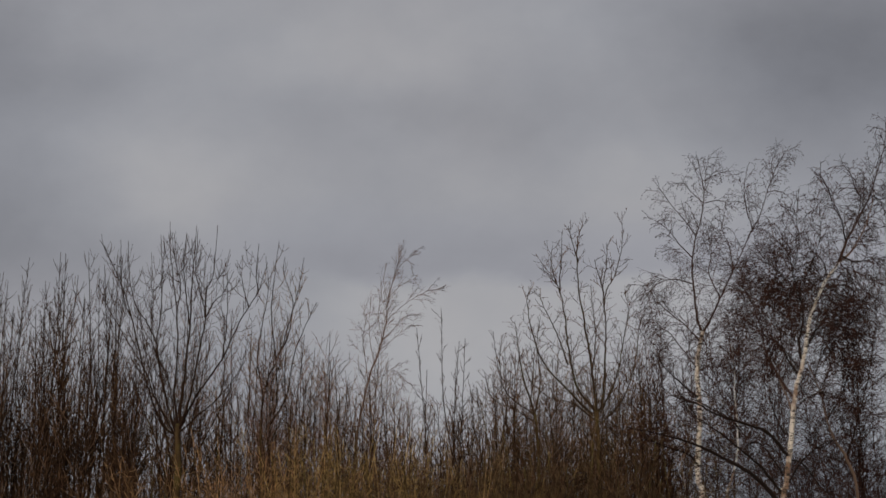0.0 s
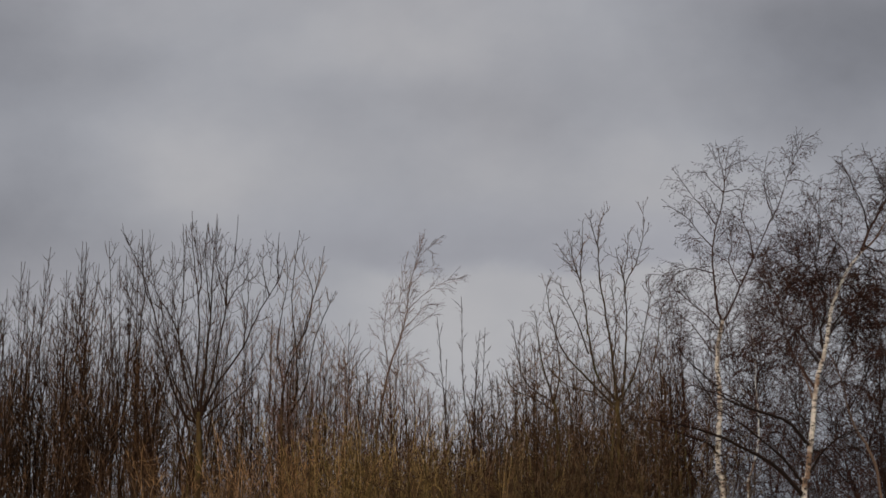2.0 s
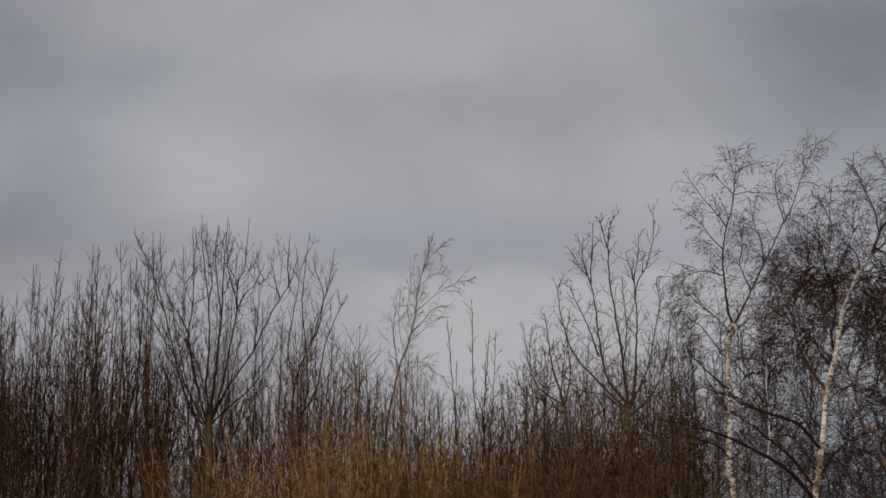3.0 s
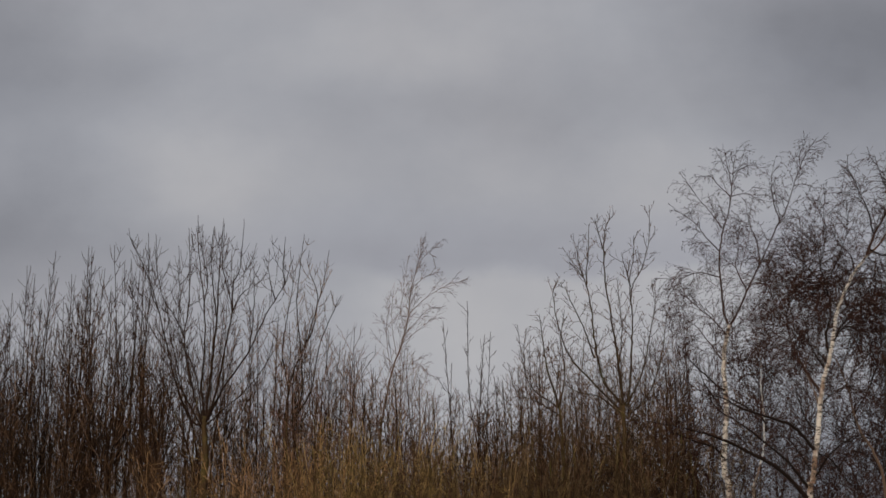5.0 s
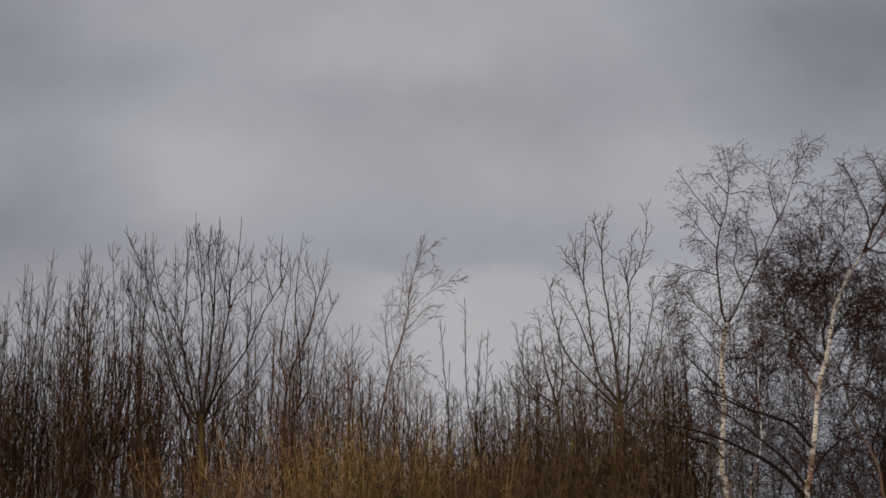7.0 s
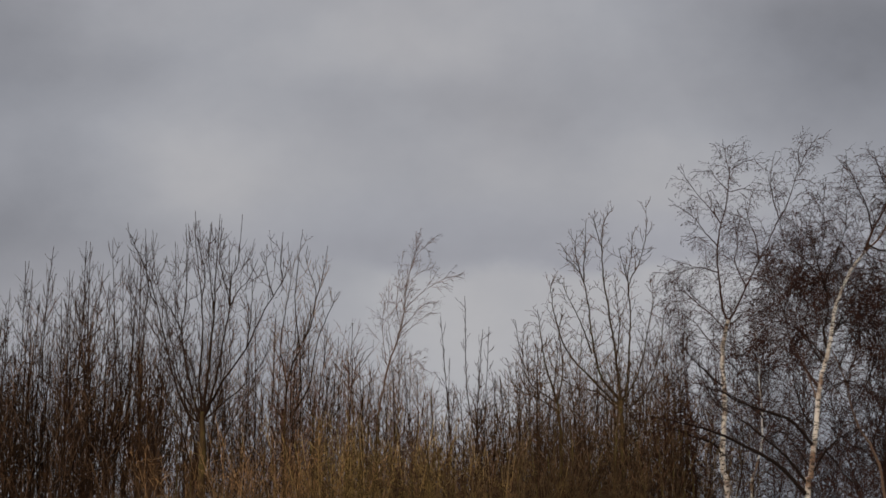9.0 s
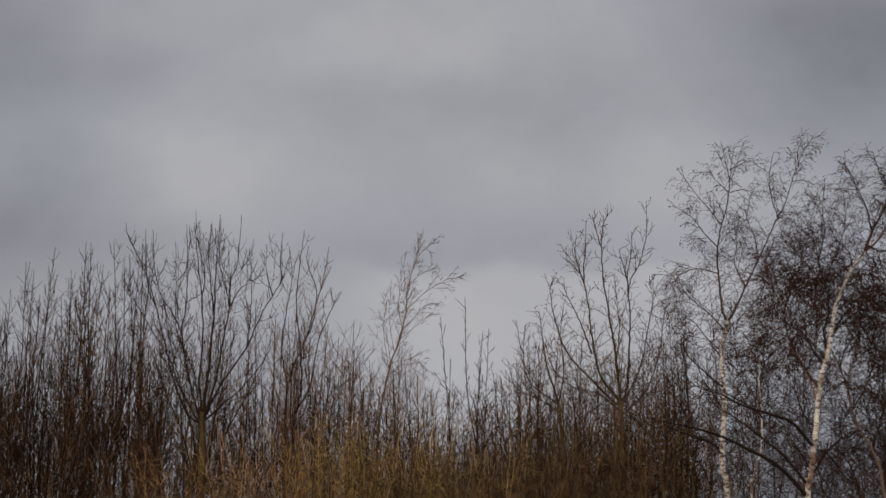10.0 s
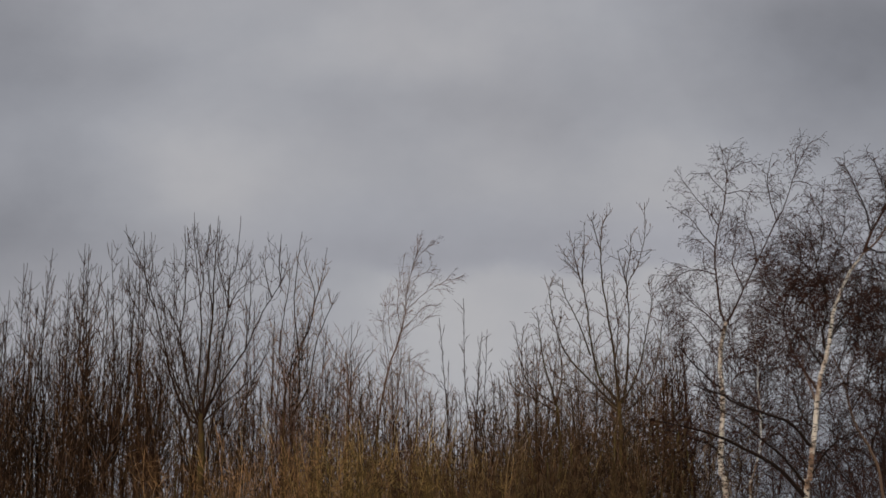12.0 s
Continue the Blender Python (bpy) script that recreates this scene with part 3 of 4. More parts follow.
tall.limb(0.009, (4.60, 21.10, 7.31), (4.53, 21.05, 7.63), (4.48, 21.00, 7.88), twig=(0.5, 0.0036, 2), tip=0.0028)
tall.limb(0.013, (4.33, 21.05, 5.80), (4.00, 20.93, 5.85), (3.71, 20.82, 5.74), (3.51, 20.70, 5.52))
tall.limb(0.015, (4.40, 21.00, 4.86), (4.20, 20.93, 5.08), (3.91, 20.85, 5.30), (3.68, 20.77, 5.46), (3.52, 20.70, 5.30))
tall.limb(0.014, (4.72, 20.90, 5.55), (4.59, 21.00, 5.95), (4.67, 21.10, 6.34), (4.63, 21.20, 6.71))
tall.limb(0.013, (4.94, 20.90, 5.99), (4.92, 21.00, 6.41), (4.84, 21.10, 6.71), (4.95, 21.20, 7.11), twig=(0.5, 0.0036, 2), tip=0.0028)
tall.limb(0.011, (5.28, 20.85, 6.63), (5.17, 20.77, 6.99), (5.13, 20.68, 7.29), (5.18, 20.60, 7.57), twig=(0.5, 0.0036, 2), tip=0.0028)
tall.limb(0.010, (5.52, 20.80, 7.23), (5.69, 20.85, 7.27), (5.90, 20.90, 7.21), twig=(0.5, 0.0036, 2), tip=0.0028)
tall.limb(0.009, (5.63, 20.80, 7.50), (5.65, 20.85, 7.78), (5.78, 20.90, 8.00), twig=(0.5, 0.0036, 2), tip=0.0028)
tall.limb(0.012, (4.82, 20.90, 5.75), (5.07, 21.03, 5.69), (5.20, 21.17, 5.35), (5.19, 21.30, 4.92))
tall.limb(0.014, (4.34, 21.00, 4.43), (4.07, 20.90, 4.77), (3.82, 20.80, 5.02), (3.52, 20.70, 4.96))
tall.limb(0.013, (4.38, 21.00, 4.43), (4.63, 21.10, 4.50), (4.91, 21.20, 4.46), (5.21, 21.30, 4.30))
tall.limb(0.020, (4.34, 21.00, 4.00), (4.21, 20.93, 4.07), (3.96, 20.85, 4.28), (3.77, 20.77, 4.46), (3.57, 20.70, 4.69), name="bough", skin=DARK_LIMB, habit=BOUGH, twig=(0.6, 0.0066, 1), bend=1.0)
tall.limb(0.020, (4.28, 21.00, 2.94), (4.13, 20.90, 3.12), (3.78, 20.80, 3.22), (3.46, 20.70, 3.33), (3.26, 20.60, 3.27), name="bough", skin=DARK_LIMB, habit=BOUGH, twig=(0.6, 0.0066, 1), bend=1.0)
tall.limb(0.014, (4.33, 21.00, 3.65), (4.19, 21.13, 3.92), (4.03, 21.27, 4.25), (4.04, 21.40, 4.67), name="bough", skin=DARK_LIMB, habit=BOUGH, twig=(0.6, 0.0055, 1), bend=1.0)
tall_birch = tall.root

BOUGH_GROWTH = dict(name="bough", skin=DARK_LIMB, habit=BOUGH, twig=(0.6, 0.0066, 1), first=0.25, bend=1.0)

# leaning birch with dense hanging twigs and long dark lower boughs
lean = Tree("birch_tree", 52, [(5.25, 20.00, -0.05), (5.30, 20.00, 2.31), (5.35, 20.00, 2.57), (5.42, 20.00, 2.98), (5.49, 20.00, 3.39), (5.53, 20.00, 3.72), (5.60, 20.00, 4.05), (5.71, 20.00, 4.38), (5.79, 20.00, 4.72), (5.85, 20.00, 5.02), (5.97, 20.00, 5.33), (6.14, 20.00, 5.64), (6.36, 20.00, 5.92)], 0.047, 0.022,
            BIRCH_BARK, BIRCH_TWIG, BIRCH, (0.86, 0.0068, 2), "leaning bare birch with peeling pale trunk and dense hanging twigs", "birch trees",
            limb_sway=0.45, limb_bark=DARK_LIMB, first=0.72)
lean.limb(0.028, (6.36, 20.00, 5.92), (6.51, 20.05, 6.26), (6.71, 20.10, 6.57), (6.92, 20.15, 6.92), (7.13, 20.20, 7.40), (7.28, 20.25, 7.81), (7.38, 20.30, 8.24), skin=BROWN_LIMB, first=0.05, habit=OPEN_BIRCH, twig=(0.66, 0.0054, 2))
lean.limb(0.022, (6.34, 20.00, 5.90), (6.61, 20.05, 6.15), (6.82, 20.10, 6.47), (6.97, 20.15, 6.83), (7.07, 20.20, 7.12), skin=RED_BARK, habit=OPEN_BIRCH, twig=(0.66, 0.0054, 2))
lean.limb(0.014, (6.48, 20.00, 6.27), (6.45, 20.07, 6.64), (6.37, 20.15, 6.92), (6.30, 20.23, 7.19), (6.15, 20.30, 7.43), habit=OPEN_BIRCH, twig=(0.66, 0.0054, 2))
lean.limb(0.026, (5.71, 20.00, 4.38), (5.69, 20.06, 4.73), (5.79, 20.11, 5.04), (5.78, 20.17, 5.43), (5.71, 20.23, 5.79), (5.69, 20.29, 6.07), (5.59, 20.34, 6.26), (5.40, 20.40, 6.50))
lean.limb(0.012, (5.60, 19.85, 5.76), (5.79, 20.10, 6.20), (5.86, 20.35, 6.71), (5.86, 20.60, 7.00), habit=OPEN_BIRCH, twig=(0.66, 0.0054, 2))
lean.limb(0.012, (5.69, 19.85, 5.42), (5.93, 19.97, 5.91), (6.12, 20.08, 6.37), (6.17, 20.20, 6.85), habit=OPEN_BIRCH, twig=(0.66, 0.0054, 2))
lean.limb(0.024, (5.56, 20.00, 3.84), (5.39, 20.06, 4.14), (5.27, 20.11, 4.40), (5.19, 20.17, 4.66), (5.15, 20.23, 5.01), (5.03, 20.29, 5.44), (4.95, 20.34, 5.64), (4.95, 20.40, 5.96), skin=BROWN_LIMB)
lean.limb(0.014, (5.17, 20.30, 5.04), (5.29, 20.40, 5.35), (5.51, 20.50, 5.76), (5.60, 20.60, 6.23))
lean.limb(0.022, (5.65, 20.00, 4.20), (5.51, 20.12, 4.48), (5.46, 20.24, 4.84), (5.53, 20.36, 5.21), (5.31, 20.48, 5.37), (5.14, 20.60, 5.50))
lean.limb(0.018, (5.76, 20.00, 4.64), (6.05, 20.12, 5.00), (6.36, 20.25, 5.28), (6.66, 20.38, 5.39), (6.90, 20.50, 5.19))
lean.limb(0.016, (5.88, 20.00, 5.10), (5.79, 20.15, 5.34), (5.62, 20.30, 5.55), (5.40, 20.45, 5.57), (5.30, 20.60, 5.34))
lean.limb(0.016, (6.04, 20.00, 5.44), (6.37, 20.20, 5.61), (6.68, 20.40, 5.57), (6.90, 20.60, 5.34))
lean.limb(0.016, (6.42, 20.00, 6.01), (6.67, 20.13, 5.95), (6.93, 20.27, 6.06), (7.14, 20.40, 5.92))
lean.limb(0.013, (6.87, 20.00, 6.88), (6.79, 20.17, 7.02), (6.75, 20.33, 7.33), (6.75, 20.50, 7.64), habit=OPEN_BIRCH, twig=(0.66, 0.0054, 2))
lean.limb(0.013, (6.91, 20.00, 6.97), (7.13, 20.25, 6.95), (7.32, 20.50, 6.74), habit=OPEN_BIRCH, twig=(0.66, 0.0054, 2))
lean.limb(0.014, (6.16, 20.00, 5.66), (6.15, 20.13, 5.95), (6.01, 20.27, 6.20), (5.96, 20.40, 6.49), habit=OPEN_BIRCH, twig=(0.66, 0.0054, 2))
lean.limb(0.017, (5.62, 20.00, 4.11), (5.85, 20.10, 3.89), (6.20, 20.20, 4.33), (6.49, 20.30, 4.51), (6.77, 20.40, 4.35))
lean.limb(0.018, (5.52, 20.00, 3.63), (5.71, 20.07, 3.85), (5.99, 20.15, 3.98), (6.26, 20.23, 3.91), (6.52, 20.30, 3.66), habit=BOUGH, twig=(0.6, 0.0055, 1))
lean.limb(0.014, (5.73, 20.00, 4.51), (5.97, 20.18, 4.83), (6.29, 20.35, 5.03), (6.55, 20.52, 4.98), (6.72, 20.70, 4.74))
lean.limb(0.014, (5.67, 20.00, 4.30), (5.45, 20.18, 4.66), (5.25, 20.35, 4.86), (5.04, 20.52, 4.93), (4.90, 20.70, 4.74))
lean.limb(0.013, (5.75, 20.00, 5.36), (5.52, 20.20, 5.79), (5.33, 20.40, 6.01), (5.16, 20.60, 6.00), (5.08, 20.80, 5.82))
lean.limb(0.013, (5.79, 20.00, 4.72), (6.06, 20.20, 4.88), (6.33, 20.40, 4.78), (6.50, 20.60, 4.47))
lean.limb(0.013, (5.91, 20.00, 5.19), (6.19, 20.27, 5.19), (6.47, 20.53, 5.06), (6.66, 20.80, 4.76))
lean.limb(0.013, (5.73, 20.00, 4.55), (5.59, 20.20, 4.84), (5.39, 20.40, 4.78), (5.25, 20.60, 4.38))
lean.limb(0.013, (6.23, 20.00, 5.75), (6.11, 20.17, 5.71), (5.97, 20.33, 5.55), (5.87, 20.50, 5.23))
lean.limb(0.013, (6.36, 20.00, 5.92), (6.58, 20.23, 5.78), (6.70, 20.47, 5.49), (6.70, 20.70, 5.09))
lean.limb(0.013, (5.97, 20.00, 5.33), (6.20, 20.20, 5.44), (6.41, 20.40, 5.30), (6.53, 20.60, 4.97))
lean.limb(0.013, (6.04, 20.00, 5.49), (5.89, 20.30, 5.74), (5.71, 20.60, 5.78), (5.61, 20.90, 5.57))
lean.limb(0.020, (5.51, 20.00, 3.67), (5.47, 20.07, 3.89), (5.39, 20.13, 4.15), (5.39, 20.20, 4.41), skin=RED_BARK)
lean.limb(0.037, (5.26, 20.00, 2.33), (4.95, 19.88, 2.65), (4.66, 19.77, 2.84), (4.12, 19.65, 3.10), (3.75, 19.53, 3.22), (3.38, 19.42, 3.30), (2.92, 19.30, 3.38), **BOUGH_GROWTH)
lean.limb(0.028, (5.42, 20.00, 3.02), (5.10, 19.90, 3.36), (4.83, 19.80, 3.45), (4.29, 19.70, 3.62), (4.05, 19.60, 3.74), (3.73, 19.50, 3.82), (3.45, 19.40, 3.99), **BOUGH_GROWTH)
lean.limb(0.023, (5.30, 20.00, 2.47), (4.99, 19.92, 2.85), (4.62, 19.84, 3.16), (4.29, 19.76, 3.40), (3.97, 19.68, 3.58), (3.79, 19.60, 3.84), **BOUGH_GROWTH)
lean.limb(0.019, (4.72, 20.00, 3.29), (4.70, 20.10, 3.48), (4.48, 20.20, 3.67), (4.21, 20.30, 3.85), (4.05, 20.40, 4.05), **BOUGH_GROWTH)
lean.limb(0.020, (5.48, 20.00, 3.30), (5.38, 20.17, 3.44), (5.29, 20.33, 3.84), (5.30, 20.50, 4.19), **BOUGH_GROWTH)
lean.limb(0.016, (5.42, 20.00, 2.98), (5.68, 20.17, 2.91), (5.96, 20.33, 2.59), (6.25, 20.50, 2.43), **BOUGH_GROWTH)
lean.limb(0.016, (5.35, 20.00, 2.57), (5.60, 19.87, 2.97), (5.90, 19.73, 3.20), (6.15, 19.60, 3.23), **BOUGH_GROWTH)
lean.limb(0.016, (5.37, 20.00, 2.67), (5.12, 20.20, 3.16), (4.97, 20.40, 3.25), (4.79, 20.60, 3.02), **BOUGH_GROWTH)

# crooked birch at the side, and a thin young one between the two pale trunks
crooked = Tree("birch_tree", 53, [(6.90, 21.00, -0.05), (6.72, 21.00, 2.45), (6.58, 21.00, 3.05), (6.41, 21.00, 3.35), (6.32, 21.00, 3.65), (6.26, 21.00, 4.00), (6.17, 21.00, 4.30), (6.06, 21.00, 4.57)], 0.024, 0.010, RED_BARK, BIRCH_TWIG, OPEN_BIRCH, (0.74, 0.0058, 2),
               "bare birch with crooked tan trunk and tangled twigs", "birch trees", limb_sway=0.45, limb_bark=DARK_LIMB, first=0.5)
crooked.limb(0.016, (6.58, 21.00, 3.05), (6.85, 21.07, 3.74), (7.10, 21.15, 4.45), (7.27, 21.23, 5.18), (7.44, 21.30, 5.92))
crooked.limb(0.017, (6.32, 21.00, 3.65), (6.56, 20.90, 4.07), (6.70, 20.80, 4.58), (6.74, 20.70, 5.09))
crooked.limb(0.016, (6.41, 21.00, 3.35), (6.18, 21.13, 3.23), (5.93, 21.27, 3.50), (5.79, 21.40, 3.42), habit=BOUGH)
crooked.limb(0.016, (6.66, 21.00, 2.75), (6.48, 21.13, 3.05), (6.26, 21.27, 3.06), (6.10, 21.40, 2.73), habit=BOUGH)
crooked.limb(0.014, (6.17, 21.00, 4.30), (6.32, 21.13, 4.63), (6.64, 21.27, 4.92), (6.84, 21.40, 4.85))

thin = Tree("birch_tree", 54, [(4.78, 21.60, -0.05), (4.84, 21.60, 2.37), (4.92, 21.60, 2.74), (5.04, 21.60, 3.17), (5.07, 21.60, 3.62), (5.05, 21.60, 4.06), (5.06, 21.60, 4.51), (5.03, 21.60, 4.97)], 0.022, 0.005, BIRCH_BARK, BIRCH_TWIG, OPEN_BIRCH, (0.6, 0.0055, 1),
            "thin young birch with a slender tan stem", "birch trees", limb_bark=BIRCH_TWIG, first=0.5)
thin.limb(0.012, (5.04, 21.60, 3.17), (5.24, 21.50, 3.52), (5.42, 21.40, 3.95), (5.46, 21.30, 4.39))
thin.limb(0.012, (5.06, 21.60, 3.80), (4.87, 21.70, 4.08), (4.82, 21.80, 4.45), (4.91, 21.90, 4.83))

# thicket of upright young trees
rng = random.Random(7)
for k, (x, top) in enumerate(((-7.08, 5.45), (-6.88, 6.20), (-6.66, 6.01), (-6.43, 5.95), (-6.33, 6.39), (-6.14, 6.07), (-5.91, 6.56), (-5.73, 6.45), (-5.59, 6.16), (-5.43, 6.54), (-5.24, 6.24), (-5.05, 6.16), (-7.01, 5.69), (-6.52, 5.59), (-6.02, 5.88), (-5.80, 6.07), (-5.17, 6.33), (-4.93, 6.45), (-4.81, 6.30), (-7.38, 5.69))):
    pole_tree(600 + k, x, 22.0 + rng.uniform(-0.05, 0.05), top, "slender dark bare young tree in a dense thicket", "thicket of young trees", rng.uniform(-0.12, 0.12),
              style=SPEAR, radius=0.019, twig=(0.75, 0.0058, 1), fan=0.35, stems=(1, 2, 2), first=0.35)
for k in range(52):
    x = -9.0 + 4.8 * (k / 51) ** 1.1 + rng.uniform(-0.1, 0.1)
    y = rng.uniform(20.4, 23.6)
    pole_tree(100 + k, x, y, (skyline(x) - 1.6) * y / 22 * rng.uniform(0.62, 0.93) + 1.6,
              "slender dark bare young tree in a dense thicket", "thicket of young trees", rng.uniform(-0.5, 0.5), radius=0.016, twig=(1.05, 0.0060, 1), fan=1.0, stems=(2, 2, 3),
              twigs=(DARK_TWIG, THICKET_TWIG, BROWN_TWIG)[k % 3])
for k in range(36):
    x = -9.0 + 5.2 * (k / 35) ** 1.15 + rng.uniform(-0.1, 0.1)
    pole_tree(700 + k, x, rng.uniform(20.6, 23.2), rng.uniform(3.6, 4.9), "low dark bare young tree with crowded upright twigs", "thicket of young trees", rng.uniform(-0.4, 0.4),
              radius=0.013, twig=(0.9, 0.0056, 1), fan=0.9, stems=(1, 2, 2), twigs=(THICKET_TWIG, DARK_TWIG)[k % 2])
for k in range(9):
    x = -7.5 + 1.15 * k / 8
    pole_tree(730 + k, x, 22.2, rng.uniform(4.7, 5.5), "slender dark bare young tree in a dense thicket", "thicket of young trees", rng.uniform(-0.3, 0.3),
              radius=0.015, twig=(0.9, 0.0058, 1), fan=0.5, stems=(1, 2), twigs=(DARK_TWIG, THICKET_TWIG)[k % 2])
for k in range(11):
    x = -4.8 + 2.6 * k / 10
    pole_tree(180 + k, x, rng.uniform(21.8, 23.0), rng.uniform(3.9, 5.0), "slender dark bare young tree in a dense thicket", "thicket of young trees", rng.uniform(-0.25, 0.25),
              radius=0.014, twig=(1.0, 0.0060, 1), fan=0.7, stems=(2, 3, 3), twigs=DARK_TWIG if k % 2 else BROWN_TWIG)
for k in range(46):
    x = -4.0 + 8.0 * k / 45 + rng.uniform(-0.12, 0.12)
    y = rng.uniform(22.0, 25.0)
    pole_tree(200 + k, x * y / 22, y, (skyline(x) - 1.6) * y / 22 * (rng.uniform(0.68, 0.98) if x < 0 else rng.uniform(0.62, 0.88)) + 1.6,
              "thin grey-brown bare young tree in the hedge", "young trees in the hedge", rng.uniform(-0.3, 0.3),
              twigs=(GREY_TWIG if k % 3 else RED_TWIG) if x < 0 else BROWN_TWIG, style=HEDGE, radius=0.014, twig=(0.95, 0.0056, 1), fan=0.8, stems=(2, 3, 3))
for k in range(22):
    x = -2.5 + 2.4 * k / 21 + rng.uniform(-0.1, 0.1)
    pole_tree(450 + k, x, rng.uniform(21.0, 22.8), rng.uniform(0.76, 0.96) * skyline(x), "thin grey-brown bare young tree in the hedge", "young trees in the hedge",
              rng.uniform(-0.3, 0.3), twigs=GREY_TWIG if k % 3 else RED_TWIG, style=HEDGE, radius=0.013, twig=(0.95, 0.0054, 1), fan=0.7, stems=(2, 2, 3))
for k in range(26):
    x = 1.0 + 2.7 * k / 25 + rng.uniform(-0.1, 0.1)
    pole_tree(640 + k, x, rng.uniform(20.4, 22.0), rng.uniform(0.62, 1.0) * (skyline(x) - 0.4),
              "dark bare young alder with crowded twigs", "young alders", rng.uniform(-0.4, 0.4), twigs=(OLIVE_TWIG, BROWN_TWIG, THICKET_TWIG)[k % 3], style=ALDER, radius=0.014, twig=(0.85, 0.0054, 1), fan=1.1, stems=(2, 2, 3))
for k in range(20):
    x = 3.5 + 4.9 * k / 19 + rng.uniform(-0.15, 0.15)
    y = rng.uniform(21.8, 24.5)
    pole_tree(280 + k, x * y / 22, y, rng.uniform(4.0, 5.8), "thin bare young birch with fine dark twigs", "young birches", rng.uniform(-0.5, 0.5),
              material=BIRCH_TWIG, twigs=BIRCH_TWIG, style=OPEN_BIRCH, radius=0.014, twig=(0.9, 0.0064, 1), fan=0.8)
for k in range(30):
    x = 0.2 + 2.7 * k / 29 + rng.uniform(-0.1, 0.1)
    pole_tree(760 + k, x, rng.uniform(20.4, 22.6), min(rng.uniform(3.3, 4.3), skyline(x) - 0.3), "low bare young alder with tangled brown twigs", "young alders", rng.uniform(-0.4, 0.4),
              radius=0.012, twig=(0.7, 0.0052, 1), fan=0.9, stems=(2, 3), style=ALDER, twigs=(THICKET_TWIG, BROWN_TWIG, OLIVE_TWIG)[k % 3])
for k in range(8):
    x = 3.2 + 1.2 * k / 7 + rng.uniform(-0.06, 0.06)
    pole_tree(520 + k, x, rng.uniform(21.4, 22.4), rng.uniform(4.4, 5.5), "young birch with a haze of reddish twigs", "young birches", rng.uniform(-0.3, 0.3),
              material=BIRCH_TWIG, twigs=BIRCH_TWIG, style=ALDER, radius=0.012, twig=(0.7, 0.0056, 1), fan=0.5)
for k in range(22):
    x = -3.4 + 6.8 * k / 21 + rng.uniform(-0.1, 0.1)
    pole_tree(480 + k, x, rng.uniform(18.3, 19.4), rng.uniform(3.1, 3.8), "short bare sapling rising from the scrub", "saplings in the scrub",
              rng.uniform(-0.4, 0.4), material=MOSSY_BARK, twigs=OLIVE_TWIG if x > 0.5 else BROWN_TWIG, style=HEDGE, radius=0.010, twig=(0.45, 0.0040, 1), fan=0.5, first=0.4)

# scrub at the foot of the trees
rng = random.Random(9)
for k in range(20):
    x = -8.8 + 5.4 * k / 19
    shrub(300 + k, x, rng.uniform(21.0, 23.4), rng.uniform(2.4, 3.5), 0.9, 20, (DARK_TWIG, BROWN_TWIG, THICKET_TWIG)[k % 3], "dark brown leafless scrub with crowded rods", "scrub")
for k in range(10):
    x = -7.9 + 4.1 * k / 9
    shrub(320 + k, x, rng.uniform(18.6, 19.8), rng.uniform(2.2, 2.7), 0.8, 14, BROWN_TWIG, "low brown willow scrub with thin rods", "willow scrub")
for k in range(18):
    x = -3.95 + 3.95 * k / 17
    shrub(340 + k, x, rng.uniform(18.4, 20.6), rng.uniform(2.4, 2.9) if k < 6 else rng.uniform(2.7, 3.3), 0.9, 36 if k < 9 else 50, BROWN_TWIG if k < 4 else WILLOW_TWIG if k < 11 else GOLDEN_TWIG,
          "brown willow scrub with dense upright rods" if k < 4 else "orange-brown willow scrub with dense upright rods" if k < 11 else "golden olive willow scrub with dense upright rods", "willow scrub", rod=0.0060)
for k in range(20):
    x = 0.05 + 3.2 * k / 19
    shrub(370 + k, x, rng.uniform(18.4, 20.8) if x < 1.8 else rng.uniform(20.6, 22.0), rng.uniform(2.4, 3.1) if x < 1.8 else rng.uniform(2.6, 3.3), 0.9, 30,
          OLIVE_TWIG if k % 4 and x > 0.6 else BROWN_TWIG, "brown leafless scrub with tangled twigs", "scrub")
for k in range(13):
    x = -0.9 + 2.4 * k / 12
    shrub(420 + k, x, rng.uniform(20.2, 21.6), rng.uniform(2.9, 3.4), 0.8, 40, (BROWN_TWIG, GOLDEN_TWIG, DARK_TWIG)[k % 3], "brown leafless scrub with tangled twigs", "scrub")
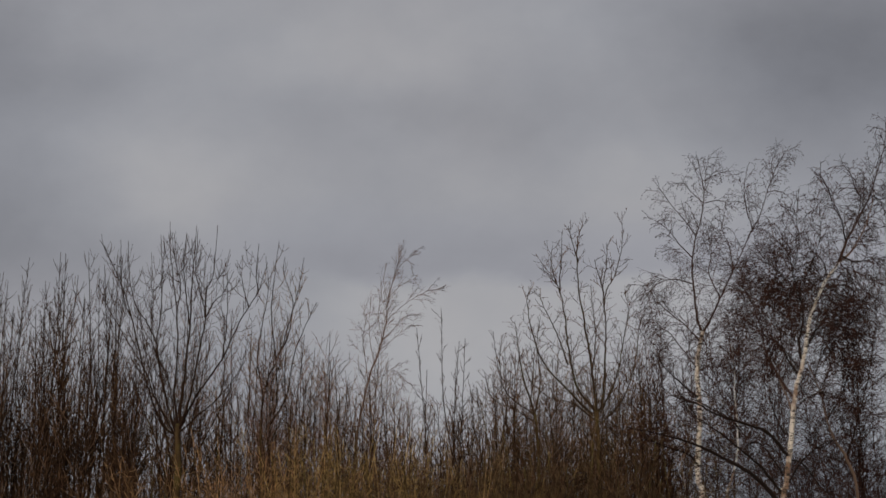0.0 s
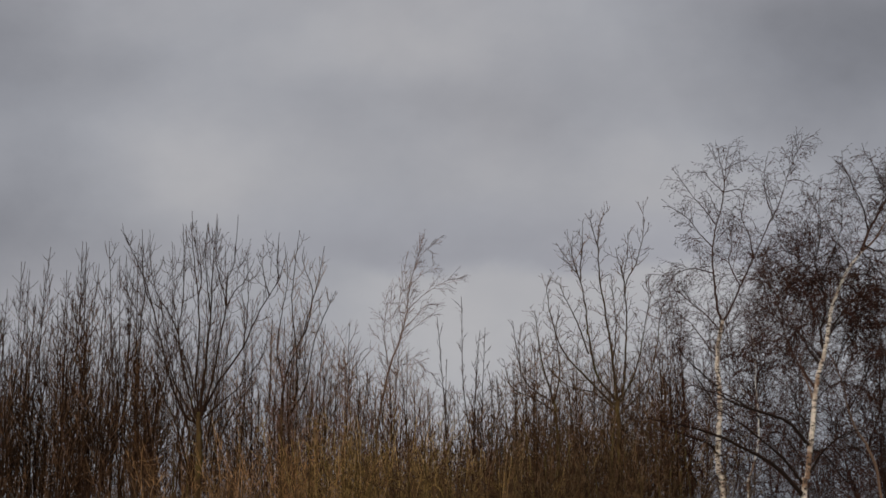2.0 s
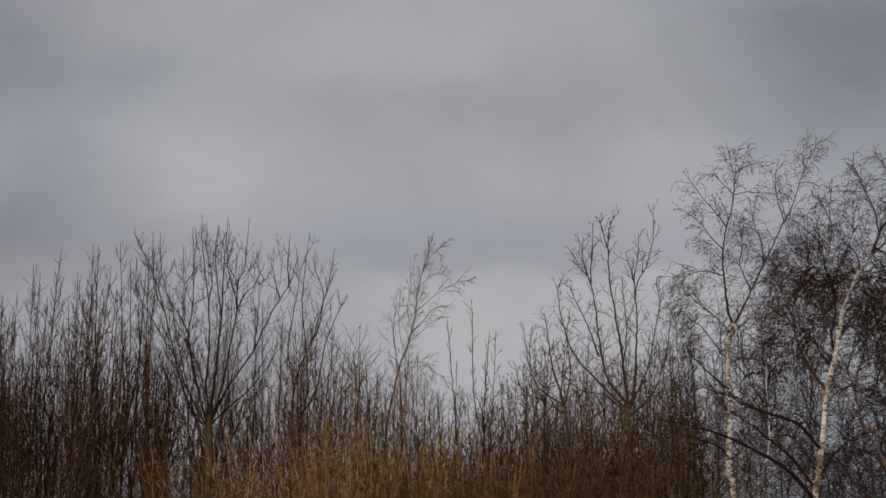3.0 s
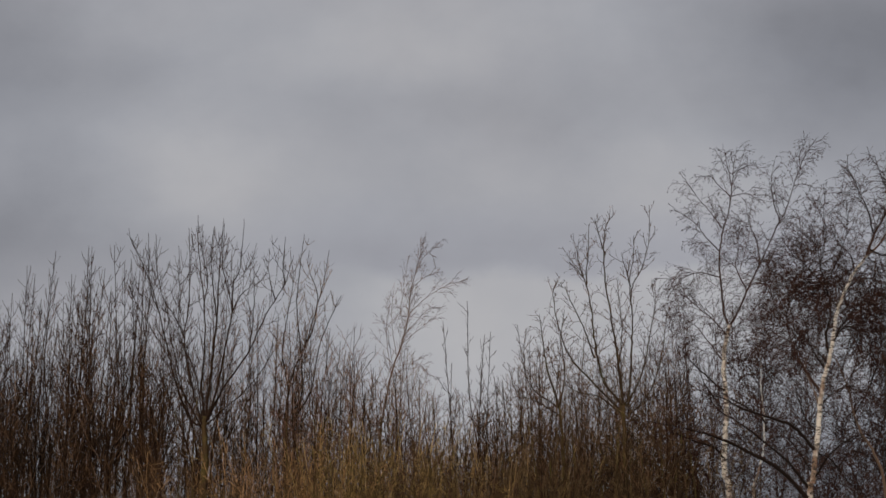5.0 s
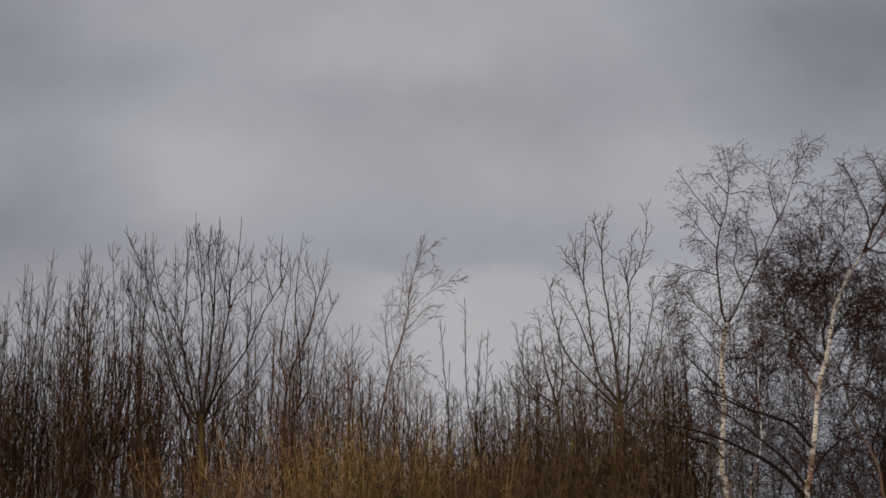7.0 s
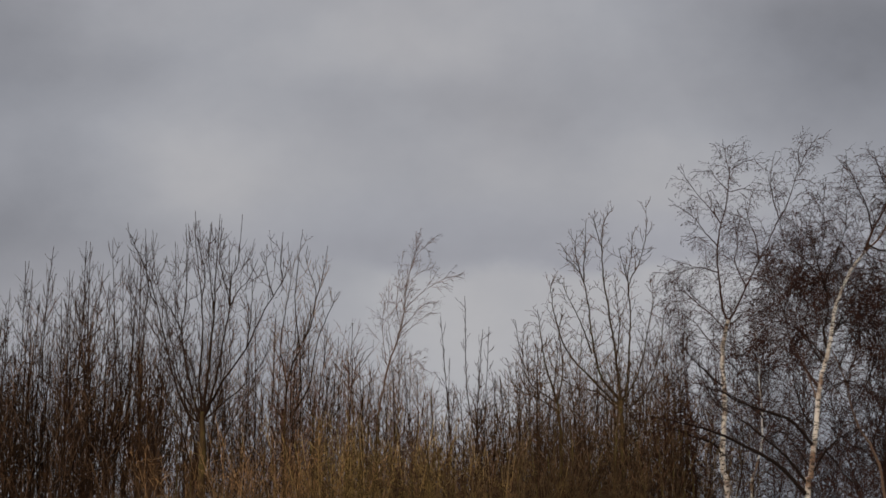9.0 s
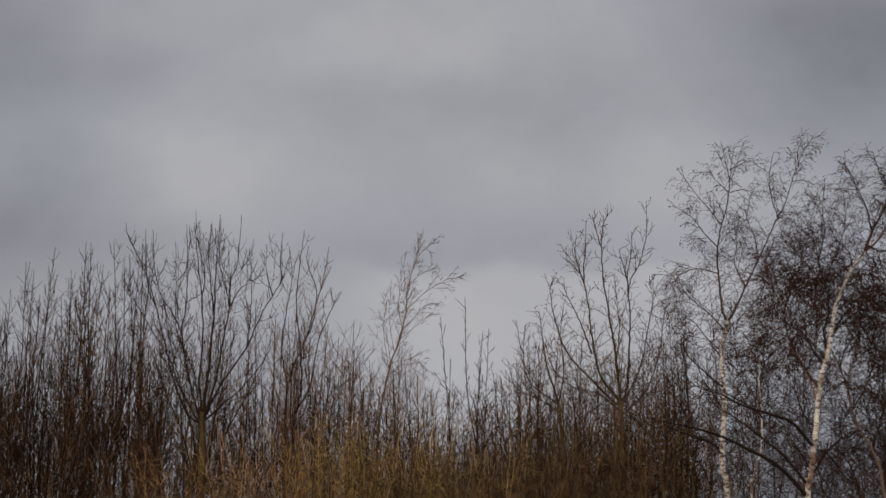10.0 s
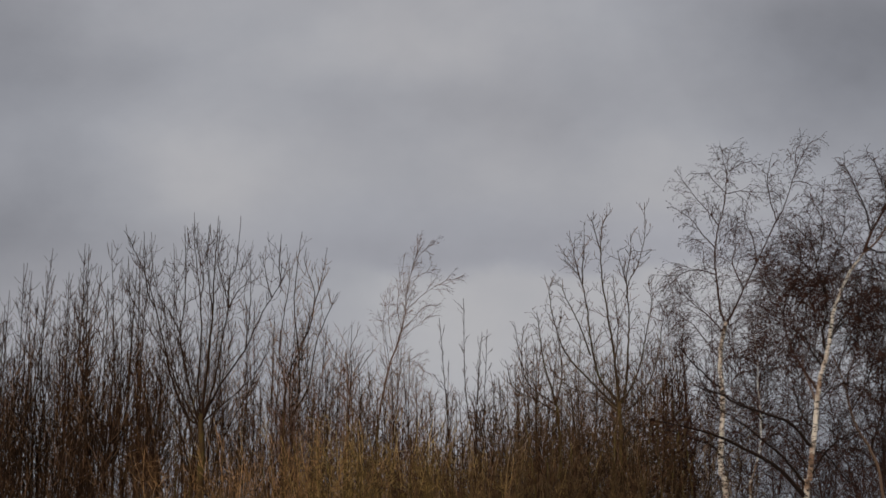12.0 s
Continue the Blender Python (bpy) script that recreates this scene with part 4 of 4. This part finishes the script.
for k in range(6):
    x = 3.2 + 1.0 * k / 5
    shrub(440 + k, x, rng.uniform(21.4, 22.4), 3.3 - 0.15 * k, 0.8, 22 - 3 * k, (OLIVE_TWIG, BROWN_TWIG)[k % 2], "thinning brown scrub beside the birches", "scrub")
for k in range(10):
    x = 4.2 + 3.8 * k / 9
    shrub(400 + k, x, rng.uniform(22.5, 24.5), rng.uniform(2.7, 3.5), 0.8, 26, BIRCH_TWIG, "thin dark scrub behind the birches", "scrub")


def motions():
    """A light wind: every tree rocks a little about its foot; the clouds drift."""
    for root, sway, phase in SWAYING:
        if root in (small_birch, tall_birch):
            continue
        rows = []
        x, y, z = root.location
        for k in range(25):
            t = k * 0.5
            a = sway * (0.6 * math.sin(1.9 * t + phase) + 0.4 * math.sin(3.1 * t + 2 * phase))
            b = sway * 0.5 * math.sin(2.3 * t + 1.7 * phase)
            rows.append((t, pose(x, y, z, b, a, 0)))
        walk(root, rows)
    for limb, sway, phase in HINGED:
        x, y, z = limb.location
        rows = [(k * 0.5, pose(x, y, z, sway * 0.6 * math.sin(1.3 * k + 2.1 * phase), sway * math.sin(1.15 * k + phase), 0)) for k in range(25)]
        walk(limb, rows)
    # gusts bend the two open birches further: seconds, lean
    small = ((0, -1.4), (0.5, -3.3), (1, -2), (1.5, -1.1), (2, -0.1), (2.5, 0), (3, -2.8), (4, -5), (5, -6.3), (5.5, -4.4), (6, -3.4), (6.5, -2.4), (7, -3.5),
             (8, -7.5), (9, -10.4), (9.5, -10.1), (10, -8), (10.5, -4.4), (11, -4.6), (11.5, -4.8), (12, -6.9))
    tall = ((0, 1.7), (1, 1.2), (2, 0), (2.5, 0), (3, 0.3), (4, 2), (5, 3), (6, 2.8), (7, 4.2), (8, 4.8), (9, 5), (10, 2.8), (11, 3.1), (12, 2.4))
    for root, rows, step in ((small_birch, small, 0.1), (tall_birch, tall, 0.07)):
        x, y, z = root.location
        walk(root, [(t, pose(x, y, z, 0, step * a, 0)) for t, a in rows])
    walk(backdrop, [(0, pose(0, 0, 1.6, 0, 0, 0.1)), (12, pose(0, 0, 1.6, 0, 0, -0.37))])


motions()
